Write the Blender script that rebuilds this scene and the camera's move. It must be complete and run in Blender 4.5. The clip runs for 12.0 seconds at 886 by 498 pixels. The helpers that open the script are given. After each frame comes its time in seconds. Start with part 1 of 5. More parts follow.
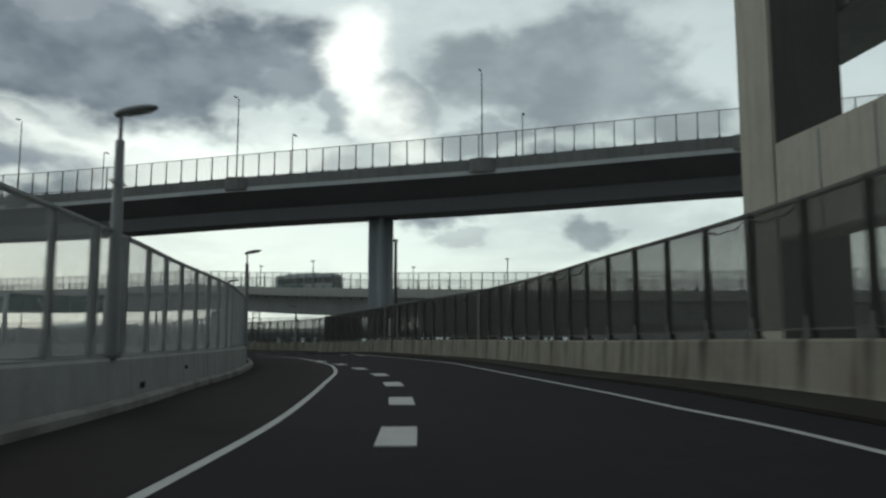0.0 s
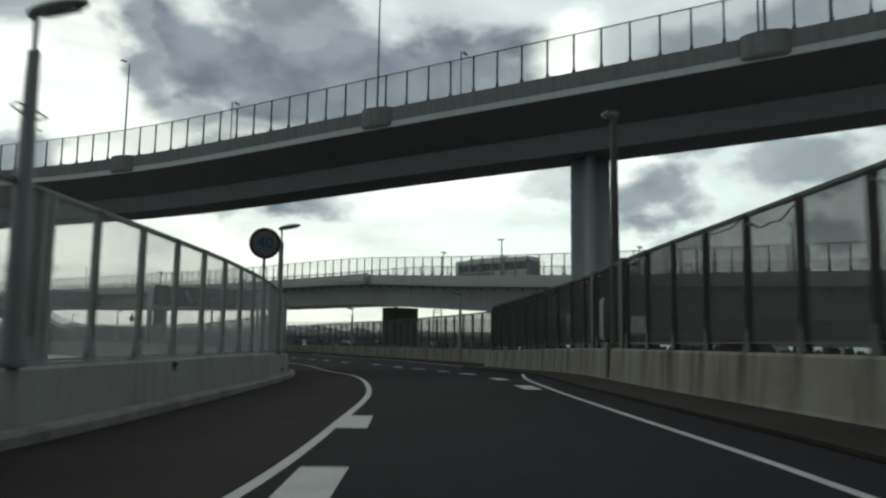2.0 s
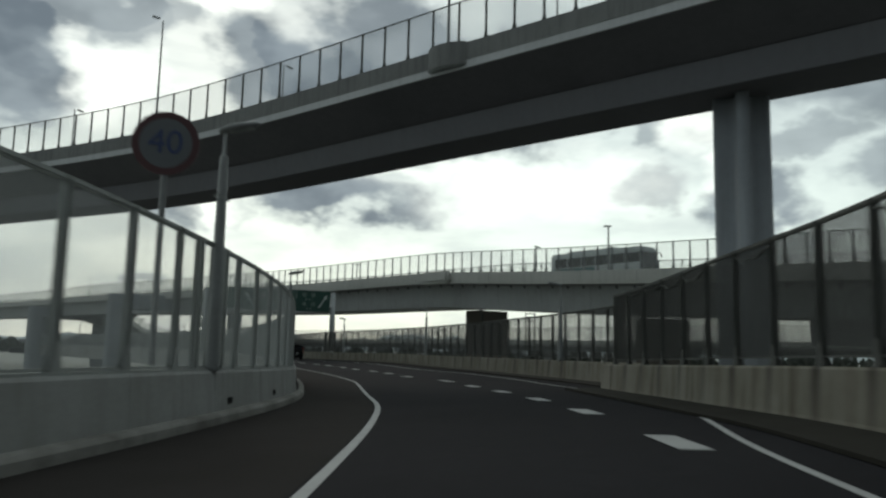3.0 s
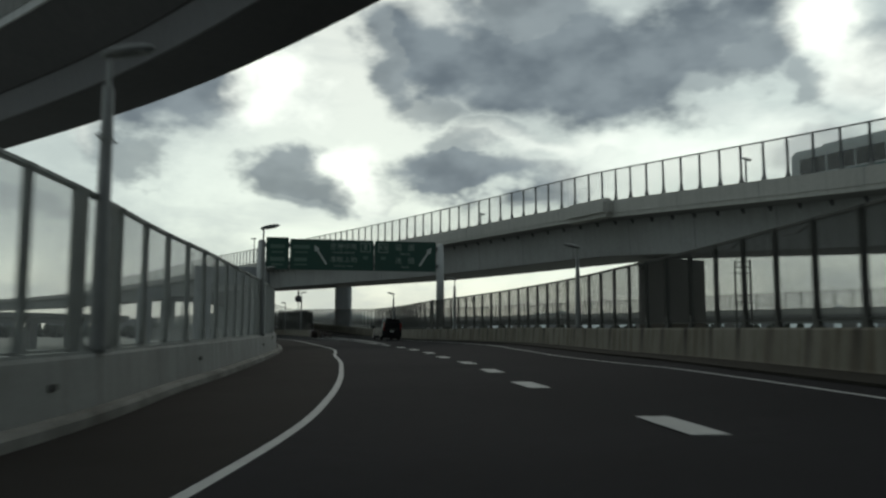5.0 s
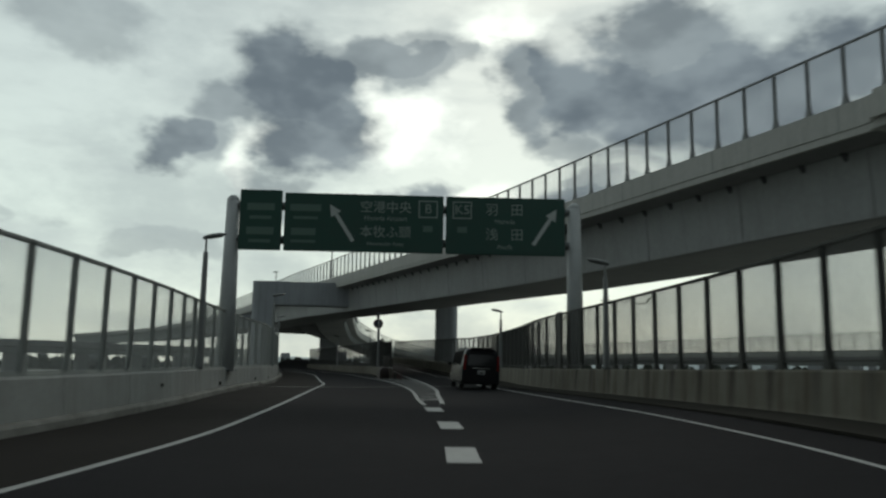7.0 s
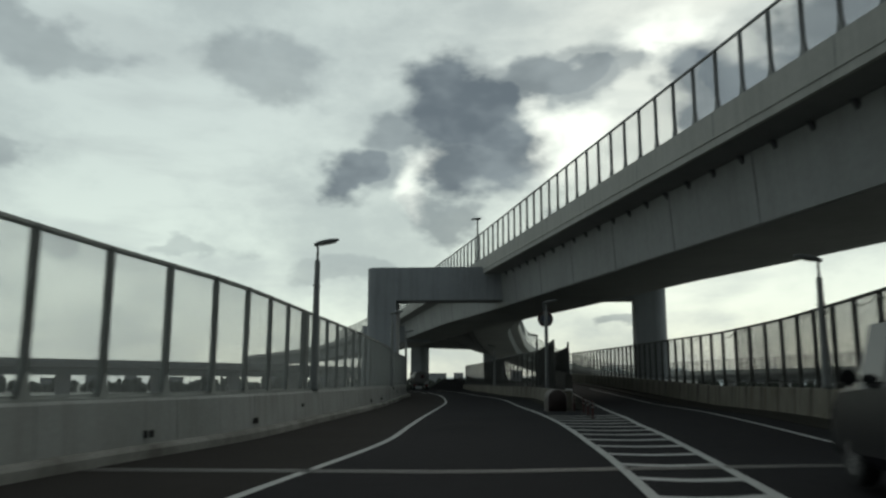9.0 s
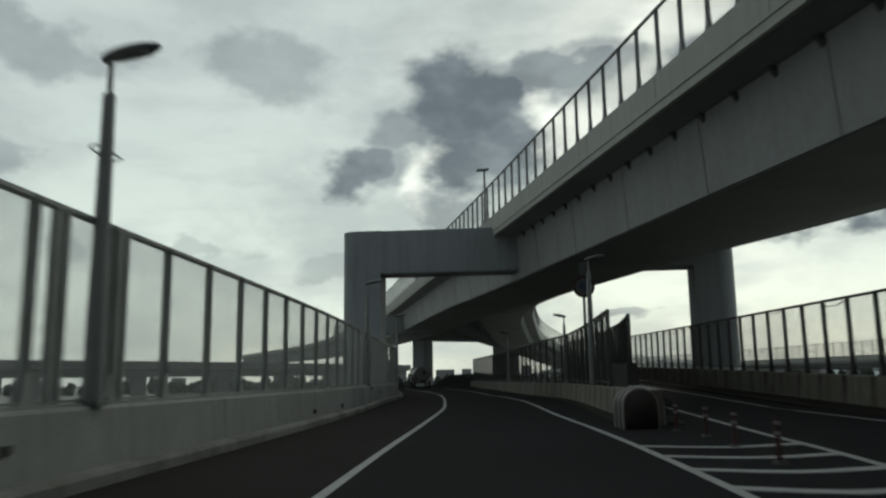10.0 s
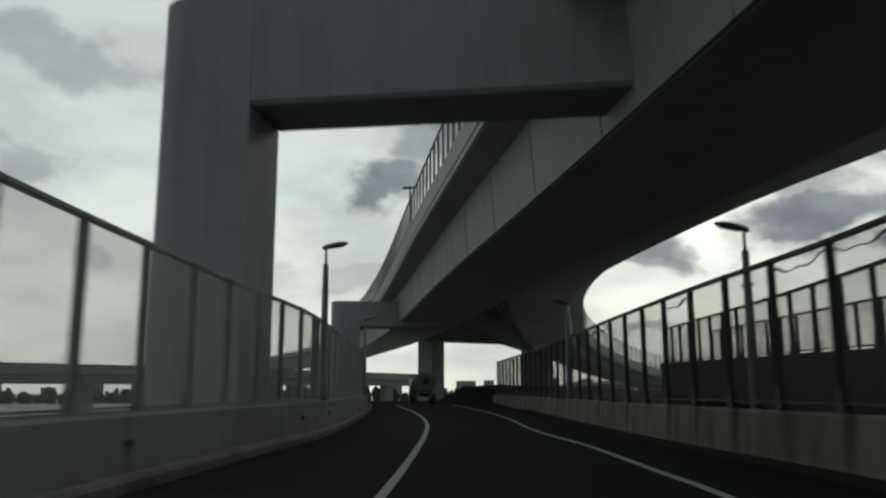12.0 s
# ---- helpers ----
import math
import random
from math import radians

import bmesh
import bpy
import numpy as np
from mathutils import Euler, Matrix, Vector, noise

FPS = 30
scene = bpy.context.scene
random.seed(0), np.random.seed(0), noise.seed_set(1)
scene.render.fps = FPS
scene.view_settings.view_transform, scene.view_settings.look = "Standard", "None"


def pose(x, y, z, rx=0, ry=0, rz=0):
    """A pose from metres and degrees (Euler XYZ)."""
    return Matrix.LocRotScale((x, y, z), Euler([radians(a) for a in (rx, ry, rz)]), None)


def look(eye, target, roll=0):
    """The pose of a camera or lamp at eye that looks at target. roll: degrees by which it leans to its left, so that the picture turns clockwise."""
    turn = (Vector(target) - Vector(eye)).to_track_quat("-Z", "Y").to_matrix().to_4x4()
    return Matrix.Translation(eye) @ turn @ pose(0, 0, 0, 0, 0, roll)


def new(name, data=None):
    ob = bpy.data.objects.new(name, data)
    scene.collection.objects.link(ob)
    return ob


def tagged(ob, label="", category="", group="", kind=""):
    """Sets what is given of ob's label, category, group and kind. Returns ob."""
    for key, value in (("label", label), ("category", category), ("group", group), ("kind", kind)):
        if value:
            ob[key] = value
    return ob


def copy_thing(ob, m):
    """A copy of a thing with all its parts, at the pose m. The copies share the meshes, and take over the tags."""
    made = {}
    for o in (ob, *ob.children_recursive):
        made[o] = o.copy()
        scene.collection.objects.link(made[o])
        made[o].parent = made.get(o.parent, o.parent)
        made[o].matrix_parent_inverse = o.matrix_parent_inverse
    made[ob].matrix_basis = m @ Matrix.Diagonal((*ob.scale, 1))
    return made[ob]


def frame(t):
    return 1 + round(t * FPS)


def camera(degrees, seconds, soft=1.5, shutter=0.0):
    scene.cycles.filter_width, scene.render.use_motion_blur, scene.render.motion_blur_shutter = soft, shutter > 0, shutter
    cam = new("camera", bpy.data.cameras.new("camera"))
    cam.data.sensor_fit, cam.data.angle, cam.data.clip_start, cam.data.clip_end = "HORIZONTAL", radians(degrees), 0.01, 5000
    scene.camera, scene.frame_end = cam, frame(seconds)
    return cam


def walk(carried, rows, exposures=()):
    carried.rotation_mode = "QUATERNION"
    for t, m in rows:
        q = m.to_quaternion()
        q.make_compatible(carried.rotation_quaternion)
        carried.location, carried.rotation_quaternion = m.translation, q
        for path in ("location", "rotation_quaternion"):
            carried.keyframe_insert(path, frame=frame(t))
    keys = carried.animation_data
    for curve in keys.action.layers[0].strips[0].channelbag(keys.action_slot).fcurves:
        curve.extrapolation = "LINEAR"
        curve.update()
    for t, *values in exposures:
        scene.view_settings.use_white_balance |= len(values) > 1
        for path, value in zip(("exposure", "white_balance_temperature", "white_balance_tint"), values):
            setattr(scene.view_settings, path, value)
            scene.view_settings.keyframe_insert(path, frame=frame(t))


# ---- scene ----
SKY = 1.0
cam = camera(59.24, 12.0, soft=2.4, shutter=0.35)
PATH = [
    (0, (2.018, 5.793, 1.219), (1.955, 7.778, 1.449), -0.02),
    (0.5, (1.939, 14.276, 1.233), (1.732, 16.249, 1.486), 0.32),
    (1, (1.394, 22.641, 1.274), (1.054, 24.600, 1.486), 0.30),
    (1.5, (0.566, 30.624, 1.253), (0.090, 32.554, 1.471), 0.36),
    (2, (-1.019, 38.246, 1.267), (-1.626, 40.137, 1.507), 0.87),
    (2.5, (-3.120, 45.539, 1.291), (-3.816, 47.396, 1.549), 0.94),
    (3, (-5.711, 52.910, 1.269), (-6.539, 54.713, 1.527), 1.28),
    (3.5, (-8.430, 60.190, 1.272), (-9.369, 61.936, 1.536), 1.87),
    (3.6, (-8.986, 61.635, 1.263), (-9.946, 63.371, 1.523), 1.80),
    (5.3, (-22.316, 85.997, 0.805), (-23.506, 87.592, 1.006), -0.36),
    (5.5, (-24.111, 88.897, 0.819), (-25.327, 90.468, 1.051), -0.34),
    (6, (-28.977, 95.951, 0.838), (-30.249, 97.472, 1.095), -0.14),
    (6.5, (-34.002, 102.778, 0.821), (-35.332, 104.252, 1.061), -0.14),
    (7, (-39.226, 109.179, 0.821), (-40.640, 110.563, 1.114), 0.91),
    (7.5, (-44.755, 114.850, 0.830), (-46.240, 116.154, 1.140), 0.62),
    (7.7, (-47.033, 116.988, 0.827), (-48.547, 118.256, 1.142), 0.85),
    (9.3, (-65.977, 131.553, 0.826), (-67.670, 132.568, 1.152), -0.07),
    (9.5, (-68.559, 133.284, 0.814), (-70.253, 134.301, 1.124), -0.27),
    (10, (-75.119, 137.580, 0.817), (-76.806, 138.602, 1.145), -0.84),
    (10.5, (-81.754, 141.885, 0.813), (-83.454, 142.895, 1.111), -1.22),
    (11, (-88.608, 146.245, 0.826), (-90.311, 147.242, 1.154), -0.78),
    (11.5, (-95.533, 150.773, 0.829), (-97.234, 151.761, 1.192), -0.73),
    (12, (-102.520, 155.402, 0.831), (-104.233, 156.371, 1.188), -0.13),
]
EXPOSURE = [(0, 0.05, 6400, 10), (2.5, 0.20, 6450, 10), (3.6, 0.10, 6500, 10), (5.5, -0.09, 6500, 8), (7.5, -0.03, 6500, 8), (9.5, -0.08, 6580, 8), (12, -0.03, 6650, 9)]
walk(cam, [(t, look(eye, target, roll)) for t, eye, target, roll in PATH], EXPOSURE)

# clouds and bright gaps: azimuth, height, half width, half height (degrees), strength
CLOUDS_A = [(35.0, 20.5, 6.5, 4.4, 1.0), (23.7, 18.8, 13.1, 3.9, 1.0), (13.8, 18.5, 4.8, 2.9, 0.9), (-6.5, 19.5, 10.1, 4.6, 0.75), (-14.6, 16.3, 5.6, 3.3, 0.6), (-8.8, 8.0, 2.5, 1.3, 0.7), (1.1, 8.2, 2.5, 0.7, 0.35), (30.1, 14.1, 3.4, 1.2, 0.45), (32.6, 10.9, 7.6, 1.7, 0.95), (45.6, 10.3, 3.2, 1.7, 0.75), (11.0, 15.7, 2.4, 1.7, 0.6), (10.4, 11.8, 3.2, 1.9, 0.75), (19.7, 17.2, 10.0, 1.7, 0.6), (4.4, 17.0, 3.9, 2.9, 0.5), (53.2, 20.4, 8.0, 2.9, 0.6), (44.4, 21.2, 2.2, 1.7, 0.6), (54.9, 16.5, 4.8, 3.9, 0.95), (57.0, 11.5, 3.8, 1.7, 0.6), (45.8, 11.2, 3.6, 2.3, 0.85), (38.3, 19.8, 4.0, 4.6, 0.9)]
CLOUDS_B = [(2.4, 11.0, 4.2, 2.3, 0.9), (10.5, 11.6, 2.6, 1.6, 0.6), (-7.0, 11.6, 4.4, 2.0, 0.7), (-1.2, 14.6, 4.0, 1.8, 0.6), (29.5, 23.6, 7.5, 3.8, 0.9), (47.0, 20.8, 4.5, 2.0, 0.7), (61.5, 18.0, 4.0, 2.6, 0.7), (22.3, 20.3, 14.6, 3.9, 1.0), (32.8, 12.4, 4.7, 1.7, 0.7), (34.9, 15.9, 4.7, 1.9, 0.65), (63.0, 15.2, 3.9, 2.3, 0.6), (47.2, 21.9, 4.5, 2.5, 0.55), (56.6, 19.3, 5.7, 3.3, 1.0), (64.6, 15.6, 4.1, 2.1, 0.95), (49.3, 21.4, 6.7, 2.1, 0.85), (73.0, 22.3, 6.3, 3.3, 0.5), (87.2, 22.2, 5.8, 2.5, 0.5), (74.9, 9.7, 3.4, 1.0, 0.35), (84.4, 8.4, 2.1, 1.5, 0.35), (58.4, 12.3, 2.1, 1.2, 0.6), (88.6, 15.3, 2.6, 1.5, 0.4), (66.7, 7.7, 2.5, 1.0, 0.3), (46.6, 4.5, 2.1, 0.6, 0.5), (34.6, 10.8, 5.5, 1.9, 0.5), (40.8, 10.1, 2.5, 1.0, 0.35)]
GAPS = [(7.6, 19.6, 3.3, 5.4, 1.0), (4.5, 14.5, 3.0, 2.5, 0.7), (37.0, 23.2, 2.5, 1.5, 0.4), (48.2, 16.1, 3.6, 1.9, 0.7), (48.0, 16.8, 3.0, 2.0, 0.9), (41.7, 11.3, 2.1, 2.1, 0.8), (41.7, 23.2, 1.4, 2.1, 0.8), (59.3, 13.7, 1.7, 2.1, 0.6), (41.2, 24.5, 3.4, 2.2, 0.75), (50.4, 17.7, 2.0, 1.7, 0.8), (24.2, 13.4, 8.5, 1.2, 0.5), (17.4, 12.0, 10.6, 2.5, 0.5)]

# ---- light and sky ----
SUN_AZ, SUN_EL = radians(40), radians(27)


def sky_world():
    world = bpy.data.worlds.new("overcast_sky")
    world.use_nodes = True
    scene.world = world
    nt = world.node_tree
    nt.nodes.clear()
    N, L = nt.nodes.new, nt.links.new

    def link(a, b):
        L(a, b)

    def val(op, a, b=None, c=None, clamp=False):
        n = N("ShaderNodeMath")
        n.operation, n.use_clamp = op, clamp
        for i, v in enumerate((a, b, c)):
            if v is None:
                continue
            if isinstance(v, (int, float)):
                n.inputs[i].default_value = v
            else:
                link(v, n.inputs[i])
        return n.outputs[0]

    def mixed(fac, a, b):
        n = N("ShaderNodeMix")
        n.data_type = "RGBA"
        if isinstance(fac, (int, float)):
            n.inputs[0].default_value = fac
        else:
            link(fac, n.inputs[0])
        for i, v in ((6, a), (7, b)):
            if isinstance(v, tuple):
                n.inputs[i].default_value = (*v, 1)
            else:
                link(v, n.inputs[i])
        return n.outputs[2]

    def soft(v, lo, hi, a=0.0, b=1.0):
        n = N("ShaderNodeMapRange")
        n.interpolation_type = "SMOOTHSTEP"
        for i, x in enumerate((v, lo, hi, a, b)):
            if isinstance(x, (int, float)):
                n.inputs[i].default_value = x
            else:
                link(x, n.inputs[i])
        return n.outputs[0]

    co = N("ShaderNodeTexCoord")
    sep = N("ShaderNodeSeparateXYZ")
    link(co.outputs["Generated"], sep.inputs[0])
    x, y, z = sep.outputs
    az = val("MULTIPLY", val("ARCTAN2", val("MULTIPLY", x, -1.0), y), 57.2958)
    el = val("MULTIPLY", val("ARCSINE", z), 57.2958)

    def wisps(scale, detail, rough, off):
        n = N("ShaderNodeTexNoise")
        n.inputs["Scale"].default_value, n.inputs["Detail"].default_value = scale, detail
        n.inputs["Roughness"].default_value = rough
        m = N("ShaderNodeVectorMath")
        m.operation = "MULTIPLY_ADD"
        link(co.outputs["Generated"], m.inputs[0])
        m.inputs[1].default_value = (1, 1, 1.7)
        m.inputs[2].default_value = (off, off * 0.7, 0.3)
        link(m.outputs[0], n.inputs["Vector"])
        return n

    warp = wisps(5.0, 5, 0.55, 2.1)
    wsep = N("ShaderNodeSeparateColor")
    link(warp.outputs["Color"], wsep.inputs[0])
    waz = val("ADD", az, val("MULTIPLY", val("SUBTRACT", wsep.outputs[0], 0.5), 15.0))
    wel = val("ADD", el, val("MULTIPLY", val("SUBTRACT", wsep.outputs[1], 0.5), 11.0))
    comb = N("ShaderNodeCombineXYZ")
    link(waz, comb.inputs[0])
    link(wel, comb.inputs[1])

    fine = wisps(9.0, 3.5, 0.55, 4.4)
    lumps = wisps(17.0, 3, 0.5, 9.3)
    ragged = val("ADD", val("MULTIPLY", val("SUBTRACT", fine.outputs["Fac"], 0.5), 1.0), val("MULTIPLY", val("SUBTRACT", lumps.outputs["Fac"], 0.5), 0.40))

    def field(blobs, outer=1.13, inner=0.60):
        total = None
        for a, e, sa, se, k in blobs:
            m = N("ShaderNodeVectorMath")
            m.operation = "MULTIPLY_ADD"
            link(comb.outputs[0], m.inputs[0])
            m.inputs[1].default_value = (1 / sa, 1 / se, 0)
            m.inputs[2].default_value = (-a / sa, -e / se, 0)
            d = N("ShaderNodeVectorMath")
            d.operation = "LENGTH"
            link(m.outputs[0], d.inputs[0])
            one = soft(val("ADD", d.outputs["Value"], ragged), outer, inner, 0.0, k)
            total = one if total is None else val("MAXIMUM", total, one)
        return total

    dark = field(CLOUDS_A)
    dark = val("MAXIMUM", dark, field(CLOUDS_B))
    bright = field(GAPS, 1.40, 0.15)
    mid = wisps(3.0, 7, 0.6, 7.7)
    # the sky gets duller overhead and behind, where the cloud is thick
    sun_dir = Vector((-math.sin(SUN_AZ) * math.cos(SUN_EL), math.cos(SUN_AZ) * math.cos(SUN_EL), math.sin(SUN_EL)))
    dot = N("ShaderNodeVectorMath")
    dot.operation = "DOT_PRODUCT"
    link(co.outputs["Generated"], dot.inputs[0])
    dot.inputs[1].default_value = sun_dir
    toward = soft(dot.outputs["Value"], 0.15, 0.92)
    low = soft(el, 24.0, 4.0)
    nishita = N("ShaderNodeTexSky")
    nishita.sky_type, nishita.sun_disc = "NISHITA", False
    nishita.sun_elevation, nishita.sun_rotation = SUN_EL, -SUN_AZ
    blue = N("ShaderNodeMix")
    blue.data_type, blue.blend_type = "RGBA", "MULTIPLY"
    blue.inputs[0].default_value = 1.0
    link(nishita.outputs[0], blue.inputs[6])
    blue.inputs[7].default_value = (0.10, 0.10, 0.10, 1)
    haze = mixed(low, (0.49, 0.57, 0.58), (0.81, 0.93, 0.83))
    haze = mixed(val("MULTIPLY", toward, 0.45), haze, (0.875, 0.98, 0.885))
    haze = mixed(0.12, haze, blue.outputs[2])
    haze = mixed(soft(mid.outputs["Fac"], 0.42, 0.66, 0.0, 0.55), haze, (0.36, 0.425, 0.44))
    shade = mixed(soft(fine.outputs["Fac"], 0.36, 0.66), (0.147, 0.183, 0.212), (0.258, 0.308, 0.338))
    streak = N("ShaderNodeTexNoise")
    streak.inputs["Scale"].default_value, streak.inputs["Detail"].default_value = 4.2, 5
    flat = N("ShaderNodeVectorMath")
    flat.operation = "MULTIPLY"
    link(co.outputs["Generated"], flat.inputs[0])
    flat.inputs[1].default_value = (1, 1, 4.2)
    link(flat.outputs[0], streak.inputs["Vector"])
    haze = mixed(soft(streak.outputs["Fac"], 0.46, 0.66, 0.0, 0.42), haze, (0.46, 0.525, 0.53))
    sky = mixed(dark, haze, shade)
    sky = mixed(val("MULTIPLY", bright, soft(fine.outputs["Fac"], 0.3, 0.55, 0.55, 1.0)), sky, (1.33, 1.39, 1.27))
    thick = mixed(mid.outputs["Fac"], (0.105, 0.124, 0.134), (0.235, 0.273, 0.286))
    behind = soft(dot.outputs["Value"], 0.42, 0.05, 0.0, 0.85)
    sky = mixed(behind, sky, thick)
    bg, out = N("ShaderNodeBackground"), N("ShaderNodeOutputWorld")
    link(sky, bg.inputs[0])
    bg.inputs[1].default_value = SKY
    link(bg.outputs[0], out.inputs[0])


sky_world()
sun = new("sun", bpy.data.lights.new("sun", "SUN"))
sun.data.energy, sun.data.angle, sun.data.color = 0.35, radians(14), (1.0, 0.95, 0.86)
sun.matrix_world = look((0, 0, 0), (math.sin(SUN_AZ) * math.cos(SUN_EL), -math.cos(SUN_AZ) * math.cos(SUN_EL), -math.sin(SUN_EL)))


# ---- materials ----
def material(name, colour, rough=0.7, metal=0.0, grain=0.0, scale=8.0, stain=0.0, stain_scale=0.5, bump=0.0, streaks=0.0, dirt=(0.05, 0.045, 0.04), random=0.0, glass=0.0, spec=0.5, drips=0.0):
    """Colour with fine grain, large stains, vertical drip streaks and relief, all at real size."""
    m = bpy.data.materials.new(name)
    m.use_nodes = True
    nt = m.node_tree
    b = nt.nodes["Principled BSDF"]
    b.inputs["Base Color"].default_value = (*colour, 1)
    b.inputs["Roughness"].default_value, b.inputs["Metallic"].default_value = rough, metal
    b.inputs["Specular IOR Level"].default_value = spec
    co = nt.nodes.new("ShaderNodeTexCoord")
    geo = nt.nodes.new("ShaderNodeNewGeometry")
    where = geo.outputs["Position"]
    last = None

    def noise_of(s, detail=6, stretch=None):
        n = nt.nodes.new("ShaderNodeTexNoise")
        n.inputs["Scale"].default_value, n.inputs["Detail"].default_value = s, detail
        n.inputs["Roughness"].default_value = 0.65
        v = where
        if stretch:
            k = nt.nodes.new("ShaderNodeVectorMath")
            k.operation = "MULTIPLY"
            nt.links.new(where, k.inputs[0])
            k.inputs[1].default_value = stretch
            v = k.outputs[0]
        nt.links.new(v, n.inputs["Vector"])
        return n

    def blend(fac, a, bcol):
        mx = nt.nodes.new("ShaderNodeMix")
        mx.data_type = "RGBA"
        nt.links.new(fac, mx.inputs[0])
        if isinstance(a, tuple):
            mx.inputs[6].default_value = (*a, 1)
        else:
            nt.links.new(a, mx.inputs[6])
        mx.inputs[7].default_value = (*bcol, 1)
        return mx.outputs[2]

    def ranged(v, lo, hi, a, z):
        r = nt.nodes.new("ShaderNodeMapRange")
        nt.links.new(v, r.inputs[0])
        for i, q in enumerate((lo, hi, a, z)):
            r.inputs[i + 1].default_value = q
        return r.outputs[0]

    cur = colour
    if random:
        info = nt.nodes.new("ShaderNodeObjectInfo")
        cur = blend(ranged(info.outputs["Random"], 0, 1, 0, random), cur, tuple(c * 0.55 for c in colour))
    if grain:
        last = noise_of(scale)
        cur = blend(ranged(last.outputs["Fac"], 0.3, 0.7, 0, grain), cur, tuple(c * 0.5 for c in colour))
    if stain:
        s = noise_of(stain_scale, 5)
        cur = blend(ranged(s.outputs["Fac"], 0.42, 0.68, 0, stain), cur, dirt)
    if streaks:
        s = noise_of(1.0, 4, (2.6, 2.6, 0.16))
        cur = blend(ranged(s.outputs["Fac"], 0.48, 0.66, 0, streaks), cur, dirt)
    if drips:
        # dark run-off below each fence post, by the length along the wall
        uv = nt.nodes.new("ShaderNodeUVMap")
        uv.uv_map = "along"
        sp = nt.nodes.new("ShaderNodeSeparateXYZ")
        nt.links.new(uv.outputs[0], sp.inputs[0])

        def calc(op, a, c=0.0):
            k = nt.nodes.new("ShaderNodeMath")
            k.operation = op
            for i, q in enumerate((a, c)):
                if isinstance(q, (int, float)):
                    k.inputs[i].default_value = q
                else:
                    nt.links.new(q, k.inputs[i])
            return k.outputs[0]

        wob = noise_of(3.0, 4, (1, 1, 0.4))
        u = calc("ADD", calc("DIVIDE", sp.outputs[0], 1.93), calc("MULTIPLY", calc("SUBTRACT", wob.outputs["Fac"], 0.5), 0.10))
        near = calc("ABSOLUTE", calc("SUBTRACT", calc("FRACT", u), 0.5))
        cell = nt.nodes.new("ShaderNodeTexWhiteNoise")
        cell.noise_dimensions = "1D"
        nt.links.new(calc("FLOOR", calc("ADD", u, 0.5)), cell.inputs["W"])
        edge = ranged(near, 0.37, 0.46, 0.0, 1.0)
        fall = ranged(sp.outputs[1], 0.0, 0.9, 0.35, 1.0)
        amount = calc("MULTIPLY", calc("MULTIPLY", edge, fall), ranged(cell.outputs["Value"], 0.0, 1.0, drips * 0.45, drips))
        cur = blend(amount, cur, (0.035, 0.03, 0.022))
    if not isinstance(cur, tuple):
        nt.links.new(cur, b.inputs["Base Color"])
    if bump and last:
        bp = nt.nodes.new("ShaderNodeBump")
        bp.inputs["Strength"].default_value, bp.inputs["Distance"].default_value = bump, 0.02
        nt.links.new(last.outputs["Fac"], bp.inputs["Height"])
        nt.links.new(bp.outputs[0], b.inputs["Normal"])
    if glass:
        clear = nt.nodes.new("ShaderNodeBsdfTransparent")
        mx = nt.nodes.new("ShaderNodeMixShader")
        mx.inputs[0].default_value = glass
        nt.links.new(b.outputs[0], mx.inputs[1])
        nt.links.new(clear.outputs[0], mx.inputs[2])
        nt.links.new(mx.outputs[0], nt.nodes["Material Output"].inputs[0])
    return m


ASPHALT = material("asphalt", (0.025, 0.0245, 0.027), 0.95, grain=0.6, scale=45, stain=0.6, stain_scale=0.12, bump=0.5, streaks=0.4, dirt=(0.014, 0.0135, 0.0145), spec=0.05)
GUTTER = material("dirty_gutter", (0.036, 0.034, 0.028), 0.97, grain=0.7, scale=12, stain=0.6, stain_scale=0.5, bump=0.4, dirt=(0.016, 0.015, 0.012), spec=0.08)
PAINT = material("road_paint", (0.40, 0.40, 0.39), 0.8, grain=0.55, scale=22, stain=0.35, stain_scale=1.4, dirt=(0.2, 0.2, 0.2))
CONCRETE = material("barrier_concrete", (0.355, 0.36, 0.345), 0.9, grain=0.35, scale=14, stain=0.4, stain_scale=0.45, bump=0.25, streaks=0.35, dirt=(0.17, 0.165, 0.15), random=0.12, spec=0.2)
RUSTY = material("streaked_concrete", (0.225, 0.212, 0.172), 0.92, grain=0.35, scale=12, stain=0.45, stain_scale=0.6, bump=0.3, streaks=0.85, dirt=(0.085, 0.07, 0.045), random=0.3, drips=1.0)
KERB = material("kerb_concrete", (0.27, 0.265, 0.245), 0.95, grain=0.5, scale=10, stain=0.6, stain_scale=0.7, bump=0.4, dirt=(0.05, 0.045, 0.035), spec=0.1)
# concrete darkened in its base colour for a wall face in shade
SHADEDWALL = material("shaded_wall_concrete", (0.075, 0.072, 0.064), 0.9, grain=0.35, scale=12, stain=0.45, stain_scale=0.5, bump=0.3, streaks=0.5, dirt=(0.035, 0.033, 0.028), random=0.2)
BEIGE = material("beige_concrete", (0.34, 0.33, 0.28), 0.92, grain=0.25, scale=5, stain=0.3, stain_scale=0.25, bump=0.15, streaks=0.35, dirt=(0.17, 0.16, 0.13))
PALE = material("pale_concrete", (0.49, 0.49, 0.46), 0.9, grain=0.25, scale=5, stain=0.3, stain_scale=0.2, bump=0.15, streaks=0.35, dirt=(0.30, 0.30, 0.28))
